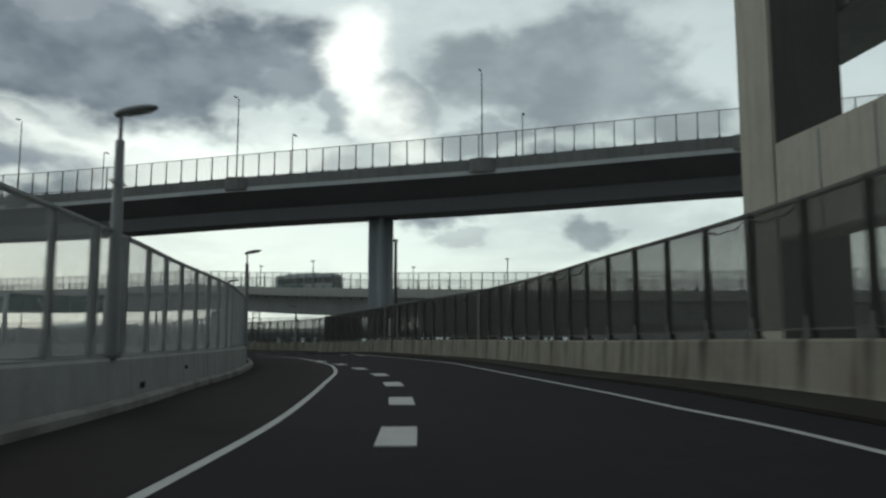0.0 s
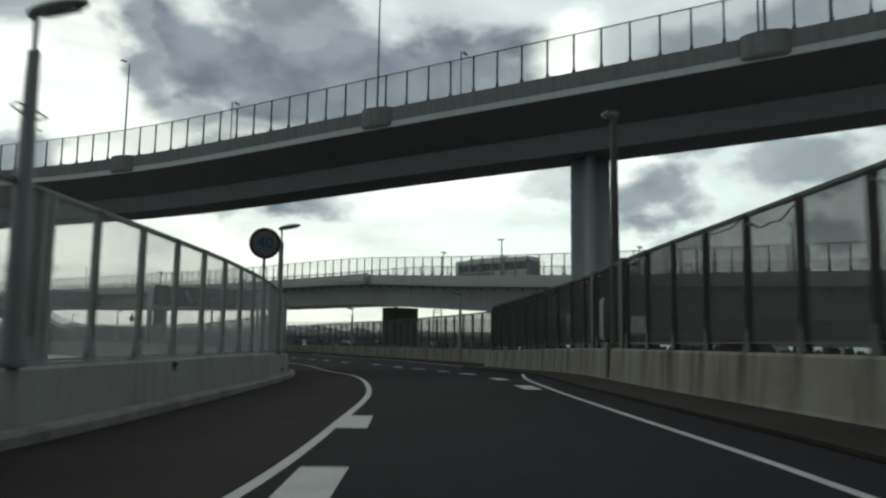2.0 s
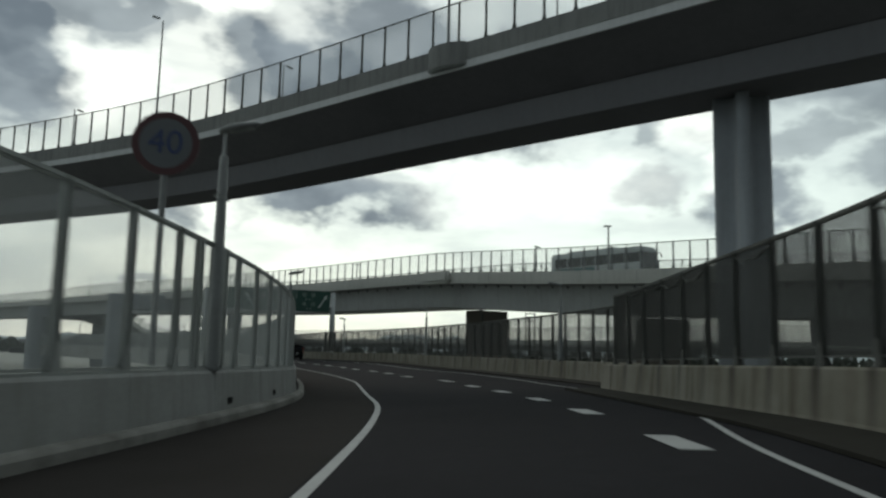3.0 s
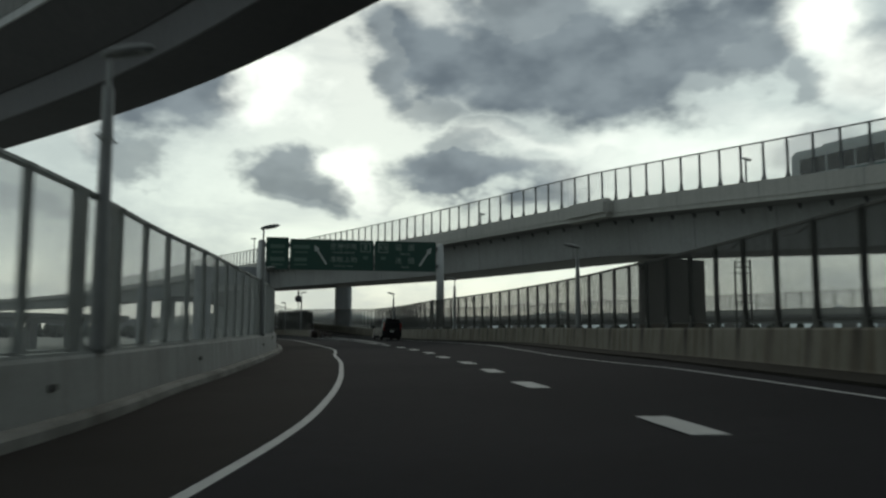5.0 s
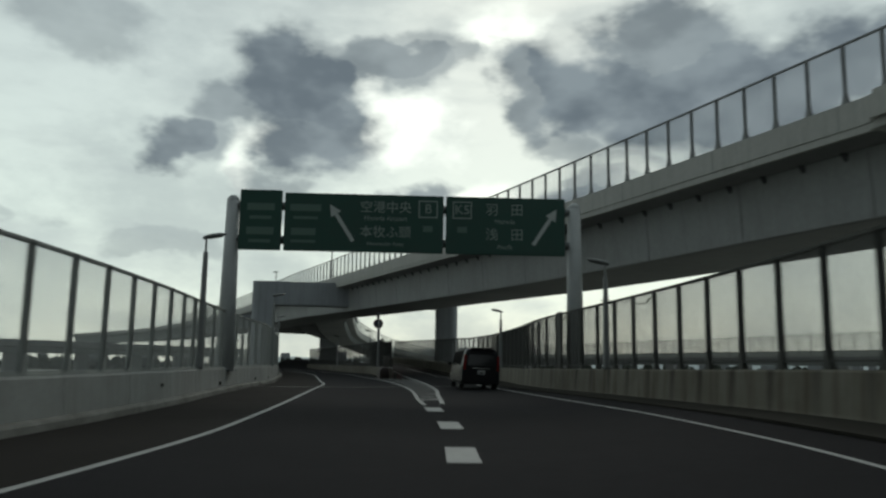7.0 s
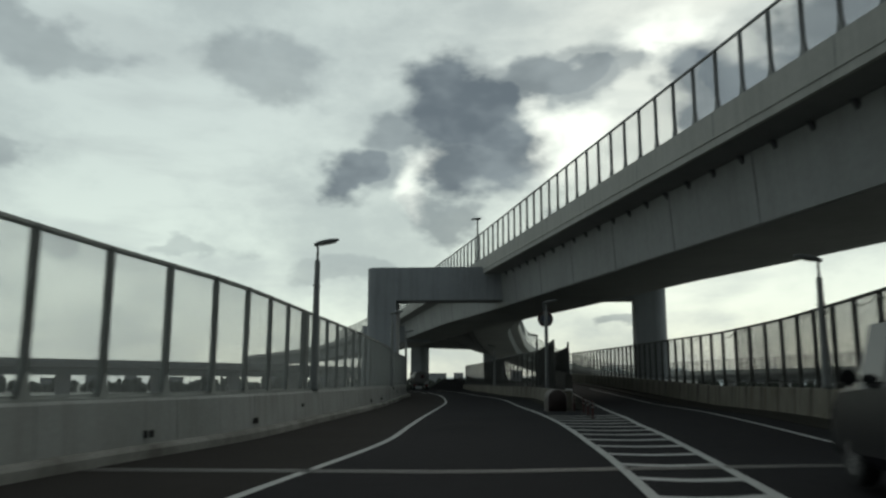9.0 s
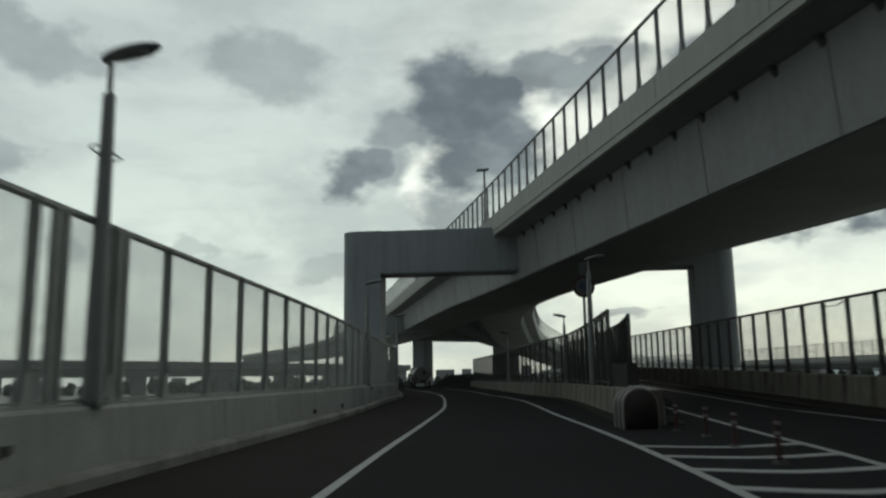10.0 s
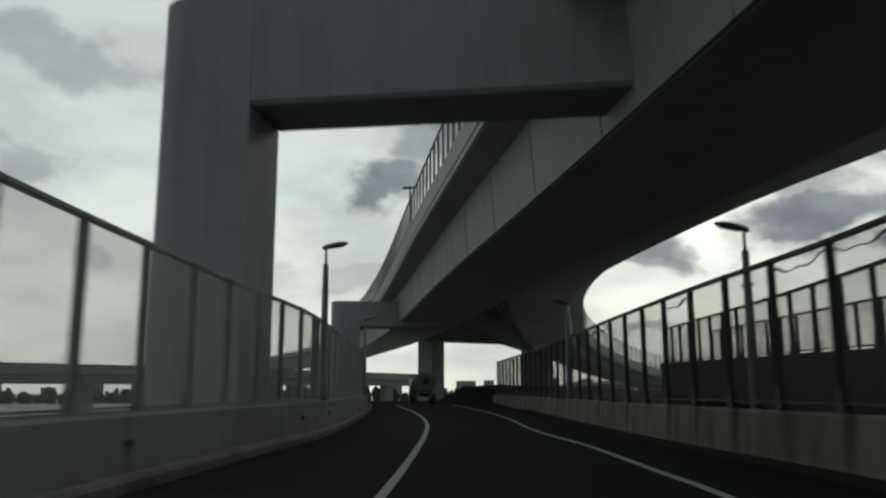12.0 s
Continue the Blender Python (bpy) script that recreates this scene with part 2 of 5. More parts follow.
# the shade under decks is put into this dark colour, with blotches
HIGHSLAB = material("shaded_slab", (0.090, 0.087, 0.096), 0.9, grain=0.3, scale=2, stain=0.4, stain_scale=0.12, dirt=(0.045, 0.045, 0.051))
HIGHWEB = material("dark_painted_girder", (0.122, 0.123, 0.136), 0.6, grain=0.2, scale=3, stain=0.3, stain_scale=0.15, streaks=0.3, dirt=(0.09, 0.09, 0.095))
GIRDER = material("painted_girder", (0.22, 0.235, 0.24), 0.6, grain=0.2, scale=3, stain=0.3, stain_scale=0.15, streaks=0.3, dirt=(0.12, 0.13, 0.13))
# underside shade is mixed into this grey, together with random stains
SOFFIT = material("shaded_soffit", (0.25, 0.25, 0.25), 0.85, grain=0.3, scale=2, stain=0.4, stain_scale=0.12, dirt=(0.11, 0.11, 0.115))
COLUMN = material("painted_column", (0.30, 0.32, 0.34), 0.65, grain=0.2, scale=3, stain=0.3, stain_scale=0.2, streaks=0.35, dirt=(0.16, 0.17, 0.18))
STEEL = material("galvanised_steel", (0.30, 0.315, 0.30), 0.6, 0.2, grain=0.3, scale=20, stain=0.3, stain_scale=1.0, dirt=(0.10, 0.10, 0.09))
DARKSTEEL = material("weathered_dark_steel", (0.07, 0.073, 0.066), 0.7, 0.2, grain=0.4, scale=16, stain=0.3, stain_scale=1.0)
MESH = material("fine_steel_mesh", (0.62, 0.64, 0.62), 0.7, 0.0, grain=0.2, scale=30, stain=0.25, stain_scale=0.4, dirt=(0.4, 0.4, 0.38), glass=0.865)
DARKMESH = material("sooty_steel_mesh", (0.075, 0.078, 0.072), 0.8, 0.0, grain=0.2, scale=30, stain=0.4, stain_scale=0.4, glass=0.66)
GREYMESH = material("dusty_steel_mesh", (0.11, 0.115, 0.11), 0.8, 0.0, grain=0.2, scale=30, stain=0.4, stain_scale=0.4, glass=0.74)
CLEARMESH = material("thin_dark_mesh", (0.12, 0.125, 0.12), 0.8, 0.0, grain=0.2, scale=30, stain=0.3, stain_scale=0.4, glass=0.86)
PALEWIRE = material("pale_mesh_strands", (0.36, 0.375, 0.365), 0.7, 0.0, grain=0.2, scale=20)
DARKWIRE = material("dark_mesh_strands", (0.032, 0.032, 0.028), 0.8, 0.0, grain=0.2, scale=20)
LAMPGREY = material("lamp_grey", (0.17, 0.178, 0.178), 0.5, 0.3, grain=0.2, scale=10, stain=0.2, stain_scale=1.0)
POLEGREY = material("galvanised_pole", (0.24, 0.25, 0.25), 0.45, 0.3, grain=0.2, scale=10, stain=0.25, stain_scale=1.0, streaks=0.3, dirt=(0.12, 0.12, 0.12))
LENS = material("lamp_lens", (0.30, 0.31, 0.30), 0.25)
GREEN = material("sign_green", (0.010, 0.062, 0.045), 0.45, grain=0.15, scale=6, stain=0.15, stain_scale=0.8)
WHITE = material("sign_white", (0.46, 0.50, 0.48), 0.5, grain=0.1, scale=8)
RED = material("sign_red", (0.05, 0.010, 0.012), 0.5, grain=0.15, scale=8)
BLUE = material("sign_blue", (0.014, 0.03, 0.10), 0.5, grain=0.1, scale=8)
GROUND = material("pale_ground", (0.34, 0.345, 0.31), 0.95, grain=0.3, scale=0.6, stain=0.5, stain_scale=0.03, dirt=(0.12, 0.13, 0.09))
VANPAINT = material("black_car_paint", (0.010, 0.010, 0.012), 0.25, 0.0, grain=0.1, scale=30, spec=0.3)
GLASSDARK = material("tinted_glass", (0.006, 0.007, 0.008), 0.08)
RUBBER = material("tyre_rubber", (0.012, 0.012, 0.012), 0.9, grain=0.3, scale=30)
CHROME = material("chrome", (0.55, 0.55, 0.56), 0.2, 1.0, grain=0.1, scale=10)
TAIL = material("red_lens", (0.20, 0.008, 0.006), 0.2, grain=0.1, scale=20)
PLATE = material("number_plate", (0.5, 0.5, 0.48), 0.5, grain=0.1, scale=20)
COACH = material("coach_white", (0.50, 0.54, 0.53), 0.35, grain=0.1, scale=3, stain=0.15, stain_scale=0.5)
COACHBAND = material("coach_teal", (0.03, 0.13, 0.13), 0.35, grain=0.1, scale=3)
TANK = material("tank_white", (0.17, 0.17, 0.165), 0.35, grain=0.1, scale=4, stain=0.25, stain_scale=0.8)
TREES = material("distant_foliage", (0.034, 0.040, 0.031), 0.95, grain=0.6, scale=0.3)
FARWALL = material("distant_buildings", (0.22, 0.23, 0.24), 0.9, grain=0.2, scale=0.2, stain=0.2, stain_scale=0.05)


# ---- building tools ----
def mesh_of(name, bm, mat, smooth=False):
    me = bpy.data.meshes.new(name)
    bmesh.ops.recalc_face_normals(bm, faces=bm.faces)
    bm.to_mesh(me)
    bm.free()
    me.materials.append(mat)
    if smooth:
        for p in me.polygons:
            p.use_smooth = True
    return me


def part(name, bm, mat, parent=None, label="", smooth=False):
    ob = new(name, bm if isinstance(bm, bpy.types.Mesh) else mesh_of(name, bm, mat, smooth))
    if parent:
        ob.parent = parent
    if label:
        tagged(ob, label)
    return ob


def thing(name, m=None, label="", category="", group="", kind=""):
    ob = new(name)
    ob.empty_display_size = 0.3
    if m is not None:
        ob.matrix_world = m
    return tagged(ob, label, category, group, kind)


def box(bm, cx, cy, cz, sx, sy, sz, m=None, bevel=0.0):
    r = bmesh.ops.create_cube(bm, size=1, matrix=(m or Matrix()) @ Matrix.LocRotScale((cx, cy, cz), None, (sx, sy, sz)))
    if bevel:
        edges = list({e for v in r["verts"] for e in v.link_edges})
        bmesh.ops.bevel(bm, geom=edges, offset=bevel, segments=2, affect="EDGES", clamp_overlap=True)
    return bm


def tube(bm, a, b, ra, rb, n=10):
    a, b = Vector(a), Vector(b)
    turn = (b - a).to_track_quat("Z", "Y").to_matrix().to_4x4()
    m = Matrix.Translation((a + b) / 2) @ turn
    bmesh.ops.create_cone(bm, cap_ends=True, segments=n, radius1=ra, radius2=rb, depth=(b - a).length, matrix=m)
    return bm


def spline(points, step=2.0):
    p = np.array(points, float)
    q = np.vstack([2 * p[0] - p[1], p, 2 * p[-1] - p[-2]])
    fine = []
    for i in range(1, len(q) - 2):
        a, b, c, d = q[i - 1:i + 3]
        for u in np.linspace(0, 1, 12, endpoint=False):
            fine.append(0.5 * (2 * b + (c - a) * u + (2 * a - 5 * b + 4 * c - d) * u * u + (3 * b - a - 3 * c + d) * u ** 3))
    fine = np.array(fine + [p[-1]])
    s = np.r_[0, np.cumsum(np.linalg.norm(np.diff(fine[:, :2], axis=0), axis=1))]
    n = max(2, int(round(s[-1] / step)) + 1)
    t = np.linspace(0, s[-1], n)
    return np.stack([np.interp(t, s, fine[:, k]) for k in range(p.shape[1])], 1)


def normals(line):
    """Unit normals to the right of the way along a line."""
    d = np.gradient(line[:, :2], axis=0)
    d /= np.linalg.norm(d, axis=1)[:, None]
    return np.stack([d[:, 1], -d[:, 0]], 1)


def beside(line, d):
    out = line.copy()
    out[:, :2] += normals(line) * d
    return out


def sweep(bm, line, profile, closed=True, start=None):
    """Sweep a profile of (to the right, up) along a line with heights."""
    nrm = normals(line)
    rows = []
    for (x, y, z), (nx, ny) in zip(line[:, :3], nrm):
        rows.append([bm.verts.new((x + nx * l, y + ny * l, z + h)) for l, h in profile])
    k = len(profile)
    uvs = bm.loops.layers.uv.new("along") if start is not None else None
    run = start or 0.0
    for q, (a, b) in enumerate(zip(rows[:-1], rows[1:])):
        step = float(np.linalg.norm(line[q + 1, :2] - line[q, :2]))
        for i in range(k if closed else k - 1):
            j = (i + 1) % k
            f = bm.faces.new((a[i], a[j], b[j], b[i]))
            if uvs:
                for lp, c in zip(f.loops, ((run, profile[i][1]), (run, profile[j][1]), (run + step, profile[j][1]), (run + step, profile[i][1]))):
                    lp[uvs].uv = c
        run += step
    if closed:
        bm.faces.new(rows[0])
        bm.faces.new(rows[-1][::-1])
    return bm


def nearest_side(p, line):
    """How far a place lies to the right of a line."""
    d = line[:, :2] - np.array(p[:2])
    i = int(np.argmin((d ** 2).sum(1)))
    n = normals(line)[i]
    return float(-(d[i] @ n))


def across(p, n, line):
    """Distance from p along n to a line, or None."""
    best = None
    for a, b in zip(line[:-1, :2], line[1:, :2]):
        e = b - a
        det = -n[0] * e[1] + n[1] * e[0]
        if abs(det) < 1e-9:
            continue
        r = a - p
        k = (-r[0] * e[1] + r[1] * e[0]) / det
        u = (n[0] * r[1] - n[1] * r[0]) / det
        if -0.001 <= u <= 1.001 and k > 0.5 and (best is None or k < best):
            best = k
    return best


# ---- plan of the carriageway ----
CENTRE = spline([(2.2, -14), (2.1, -6), (2.1, 2), (2, 10), (1.7, 18), (1.1, 26), (-0, 33.9), (-1.9, 41.7), (-4.4, 49.3), (-7.2, 56.8), (-10.1, 64.3), (-13.6, 71.5), (-17.6, 78.4), (-21.8, 85.2), (-26.1, 92), (-30.8, 98.5), (-35.6, 104.9), (-40.8, 110.9), (-46.6, 116.5), (-52.6, 121.8), (-59, 126.7), (-65.5, 131.2), (-72.2, 135.7), (-78.9, 140), (-85.6, 144.4), (-92.4, 148.7), (-99, 153.1), (-105.8, 157.5), (-112.5, 161.7), (-119.4, 165.9), (-126.3, 169.9), (-133.4, 173.7), (-140.5, 177.4), (-147.7, 180.9), (-155, 184.2), (-162.3, 187.5), (-169.6, 190.6), (-177, 193.8), (-184.4, 196.8), (-191.8, 199.9), (-191.8, 199.9)])
LEFT = spline([(-2.2, -13), (-2.6, -0), (-3.9, 12.8), (-4.5, 18.6), (-5, 22.4), (-5.8, 27.2), (-6.4, 31.7), (-7.1, 36.2), (-8.1, 40.9), (-9.2, 45.5), (-10.9, 51.1), (-12.8, 56.8), (-15.2, 63), (-18.4, 69.9), (-22.3, 76.6), (-29.2, 86.3), (-34.4, 92.1), (-37.6, 95.8), (-41.5, 100.1), (-45.8, 104.8), (-50.9, 110.2), (-55.7, 114.8), (-61.5, 119.7), (-66.8, 123.8), (-72.2, 128.1), (-76.1, 131.3), (-79.9, 134.6), (-86.4, 139.1), (-92.2, 143.1), (-98.9, 147.6), (-107.2, 152.9), (-113.2, 156.5), (-119.1, 160.2), (-125.8, 164.4), (-146, 174.6), (-163.8, 182.8), (-187.8, 192.9)])
RIGHT_NEAR = spline([(9.2, -13), (9, 0.1), (8.6, 8), (8, 17.3), (7.4, 22.4), (5.9, 29.6), (4.8, 36), (3.4, 42.1), (2, 47.2), (-0.1, 52.9), (-2.6, 59.5), (-5, 66.4), (-7.2, 71.3), (-9.4, 76.1), (-12.8, 83.1)])
RIGHT_FAR = spline([(-11.2, 83.8), (-14, 88.8), (-18.2, 94.7), (-22.7, 100.4), (-27.2, 106.1), (-31.4, 110.8), (-38.5, 118.9), (-43.7, 124.1), (-48.5, 128.3), (-55.1, 133.5), (-60.1, 137.2), (-64.9, 141), (-71.7, 147.2), (-77.8, 152.6), (-81.7, 155.8), (-91.2, 162.5), (-102.2, 170.3), (-114.9, 179.2), (-137.7, 194.1)])
RIGHT = np.vstack([RIGHT_NEAR, RIGHT_FAR])
RIGHT_RETURN = spline([(-12.58, 83.41), (-12.02, 83.75), (-11.47, 84.08)], 0.5)
LEFT_LINE = [(0.07, -10.01), (-0.34, 2.96), (-0.68, 12.92), (-0.95, 17.84), (-1.45, 22.74), (-2.15, 28.59), (-2.97, 35.25), (-3.83, 40.09), (-4.91, 44.88), (-6.71, 50.55), (-8.66, 56.21), (-11.04, 61.65), (-13.61, 66.93), (-16.42, 72.1), (-20.11, 77.95), (-23.86, 83.86), (-27.12, 88.81), (-30.16, 92.67), (-33.41, 96.45), (-36.75, 100.1), (-40.73, 104.33), (-45.46, 109.03), (-48.74, 112.57), (-52.16, 116.0), (-55.8, 119.17), (-60.29, 122.92), (-64.86, 126.67), (-71.04, 131.69), (-77.26, 136.77), (-82.2, 140.15), (-88.0, 144.08), (-95.43, 149.2), (-103.7, 154.79), (-111.35, 159.51), (-117.34, 163.09), (-124.24, 167.07), (-131.25, 170.84), (-142.04, 176.01), (-165.78, 186.43)]
RIGHT_LINE = [(6.17, -9.97), (6.02, 6.03), (5.78, 14.14), (5.24, 18.2), (4.71, 22.24), (3.38, 30.31), (2.29, 36.47), (1.28, 41.5), (-0.2, 46.42), (-2.28, 52.15), (-4.32, 57.81), (-6.23, 63.65), (-7.73, 69.79), (-9.64, 75.82), (-11.07, 79.77), (-14.55, 84.88), (-19.47, 92.58), (-25.81, 100.72), (-29.37, 104.44), (-32.9, 108.2), (-36.99, 112.95), (-40.42, 116.93), (-43.9, 120.76), (-48.52, 124.97), (-52.54, 128.24), (-57.4, 132.06), (-62.2, 135.88), (-68.51, 141.04), (-74.52, 146.5), (-80.66, 151.85), (-86.1, 156.18), (-99.25, 165.53), (-113.49, 175.52)]
MERGE_DASHES = [(1.6, 4.25), (1.41, 9.99), (1.11, 15.97), (0.67, 21.68), (-0.06, 27.6), (-1.09, 33.44), (-2.58, 39.16), (-4.35, 44.8), (-6.31, 50.17)]
LANE_DASHES = [(-5.26, 59.09), (-7.31, 64.28), (-10.13, 70.35), (-12.96, 75.82), (-16.13, 81.27), (-19.3, 86.11), (-22.93, 91.24), (-28.03, 96.67), (-31.74, 101.07), (-35.38, 105.25), (-39.39, 109.39), (-43.13, 113.44), (-47.06, 117.3), (-50.9, 120.9), (-55.11, 124.48)]
GORE_LEFT = [(-57.07, 125.95), (-59.25, 127.73), (-62.3, 130.37), (-66.14, 133.65), (-70.89, 137.39), (-74.91, 140.37), (-78.73, 143.15), (-82.85, 146.02), (-88.09, 149.49), (-95.65, 154.27), (-102.4, 158.7), (-108.92, 162.83), (-111.81, 164.45), (-116.84, 167.24), (-123.17, 170.38), (-137.51, 178.31), (-163.78, 190.93)]
GORE_RIGHT = [(-56.96, 126.61), (-58.43, 128), (-61.79, 131.11), (-65.5, 134.61), (-70.1, 138.61), (-74.08, 142.01), (-76.41, 143.96), (-78.79, 145.87), (-82.67, 149.08), (-86.61, 152.14), (-96.63, 160.17), (-111.22, 171.25)]
NOSE_LEFT = spline([(-89.05, 151.65), (-92.29, 153.96), (-95.47, 156.26), (-102.09, 161.05), (-108.78, 165.51), (-115.14, 168.71), (-123.18, 173.03), (-138.22, 181.37), (-158.06, 191.52)])
NOSE_RIGHT = spline([(-88.97, 152.32), (-94.74, 157.33), (-104.15, 165.32), (-117.11, 175.43), (-133.23, 186.68)])


def fall(x, y):
    """The road drops by almost half a metre where it passes under the high viaduct."""
    u = min(max((-0.5 * x + 0.87 * y - 54) / 34, 0.0), 1.0)
    return -0.45 * u * u * (3 - 2 * u)


def cross_z(s, x, y):
    """Height of the banked road, s metres to the right of the way; the bank eases off towards the gore, and the outer branch climbs."""
    if s > 0:
        climb = 0.035 * max(y - 160.0, 0.0) * min(max((s - 5.4) / 2.0, 0.0), 1.0)
        return (0.045 - 0.03 * min(max((y - 125) / 20, 0.0), 1.0)) * min(s, 13.0) + climb + fall(x, y)
    return 0.02 * min(max((130 - y) / 50, 0.0), 1.0) * max(s, -9.0) + fall(x, y)


def road_z(x, y):
    s = nearest_side((x, y), CENTRE)
    return cross_z(s, x, y)


def on_road(points, step=1.0, lift=0.0):
    line = spline(points, step)[:, :2]
    return np.array([(x, y, road_z(x, y) + lift) for x, y in line])


def carriageway():
    bm = bmesh.new()
    nrm = normals(CENTRE)
    rows = []
    for (x, y), n in zip(CENTRE, nrm):
        p = np.array((x, y))
        dl, dr = across(p, -n, LEFT), across(p, n, RIGHT)
        dl, dr = (dl or 7.0) + 0.3, min(dr or 12.0, 26.0) + 0.3
        row = []
        for l in (*np.linspace(-dl, 0, 6), *np.linspace(0, dr, 9)[1:]):
            q = p + n * l
            row.append(bm.verts.new((q[0], q[1], cross_z(l, q[0], q[1]))))
        rows.append(row)
    for a, b in zip(rows[:-1], rows[1:]):
        for i in range(len(a) - 1):
            bm.faces.new((a[i], a[i + 1], b[i + 1], b[i]))
    r = bmesh.ops.extrude_face_region(bm, geom=bm.faces[:])
    bmesh.ops.translate(bm, vec=(0, 0, -1.4), verts=[v for v in r["geom"] if isinstance(v, bmesh.types.BMVert)])
    tagged(part("road", bm, ASPHALT), "dark worn asphalt of a banked expressway ramp", "road", kind="structure")


SHOULDER = material("dusty_shoulder_asphalt", (0.030, 0.0272, 0.0255), 0.96, grain=0.6, scale=40, stain=0.6, stain_scale=0.4, bump=0.35, dirt=(0.018, 0.016, 0.014), spec=0.05)


def shoulder():
    line = on_road(LEFT_LINE, 1.0, 0.003)
    edge = spline(LEFT, 0.25)
    bm = bmesh.new()
    rows = []
    for (x, y, z), n in zip(line, normals(line)):
        d = across(np.array((x, y)), -n, edge)
        if d is None:
            continue
        q = [np.array((x, y)) - n * k for k in (0.12, d * 0.5, d - 0.2)]
        rows.append([bm.verts.new((a[0], a[1], road_z(a[0], a[1]) + 0.004)) for a in q])
    for a, b in zip(rows[:-1], rows[1:]):
        for i in range(2):
            bm.faces.new((a[i], a[i + 1], b[i + 1], b[i]))
    tagged(part("road_shoulder", bm, SHOULDER), "dusty brown-grey asphalt shoulder beside the kerb", "road shoulder", kind="structure")


def marking(points, width=0.16, step=1.0):
    bm = bmesh.new()
    sweep(bm, on_road(points, step, 0.004), [(-width / 2, 0), (width / 2, 0), (width / 2, 0.006), (-width / 2, 0.006)])
    return bm


def dashes(points, length, width, owner):
    line = spline(points, 0.5)
    for x, y in points:
        i = int(np.argmin(((line - (x, y)) ** 2).sum(1)))
        i = min(max(i, 2), len(line) - 3)
        d = line[i + 2] - line[i - 2]
        d /= np.linalg.norm(d)
        seg = [tuple(np.array((x, y)) + d * k) for k in (-length / 2, 0, length / 2)]
        part("dash", marking(seg, width, 0.5), PAINT, owner)


def road_marks():
    tagged(part("edge_line", marking(LEFT_LINE, 0.14), PAINT), "worn white painted edge line on the asphalt", "road marking", kind="structure")
    tagged(part("edge_line", marking(RIGHT_LINE, 0.12), PAINT), "thin white painted edge line by the gutter", "road marking", kind="structure")
    d = thing("merge_dashes", None, "broad white dashes where a lane merges", "road marking", kind="structure")
    dashes(MERGE_DASHES, 2.0, 0.50, d)
    d = thing("lane_dashes", None, "broad white dashes between two lanes", "road marking", kind="structure")
    dashes(LANE_DASHES, 1.9, 0.48, d)
    tagged(part("gore_line", marking(GORE_LEFT, 0.14), PAINT), "white painted line along the diverge gore", "road marking", kind="structure")
    tagged(part("gore_line", marking(GORE_RIGHT, 0.15), PAINT), "white painted line along the diverge gore", "road marking", kind="structure")
    gore = thing("gore_hatching", None, "white chevron hatching painted on the diverge gore", "road marking", kind="structure")
    gl, gr = spline(GORE_LEFT[1:9], 0.25), spline(GORE_RIGHT[1:10], 0.25)
    total = 0.0
    while total < 34.5:
        i = min(int(total / 0.25), len(gl) - 1)
        a = gl[i]
        j = int(np.argmin(((gr - a) ** 2).sum(1)))
        gap = np.linalg.norm(gr[j] - a)
        if gap > 0.5:
            along = gl[min(i + 1, len(gl) - 1)] - gl[i - 1]
            along /= np.linalg.norm(along)
            mid = (a + gr[j]) / 2 - along * gap * 0.16
            part("stripe", marking([tuple(a), tuple(mid), tuple(gr[j])], 0.30, 0.4), PAINT, gore)
        total += 1.75 if total > 8 else 1.45


def expansion_joint(x, y):
    """A steel finger joint across the whole carriageway."""
    i = int(np.argmin(((CENTRE - (x, y)) ** 2).sum(1)))
    p, n = CENTRE[i], normals(CENTRE)[i]
    d = np.array((-n[1], n[0]))
    dl, dr = across(p, -n, LEFT) or 6.0, across(p, n, RIGHT) or 8.0
    joint = thing("expansion_joint", None, "worn steel expansion joint across the asphalt", "expansion joint", kind="structure")
    for k in (-0.11, 0.11):
        seg = [tuple(p + n * l + d * k) for l in np.linspace(-dl + 0.35, dr - 0.1, 9)]
        part("joint_plate", marking(seg, 0.16, 1.0), JOINT, joint)


JOINT = material("worn_joint_steel", (0.075, 0.072, 0.068), 0.6, 0.3, grain=0.4, scale=20, stain=0.5, stain_scale=1.5)


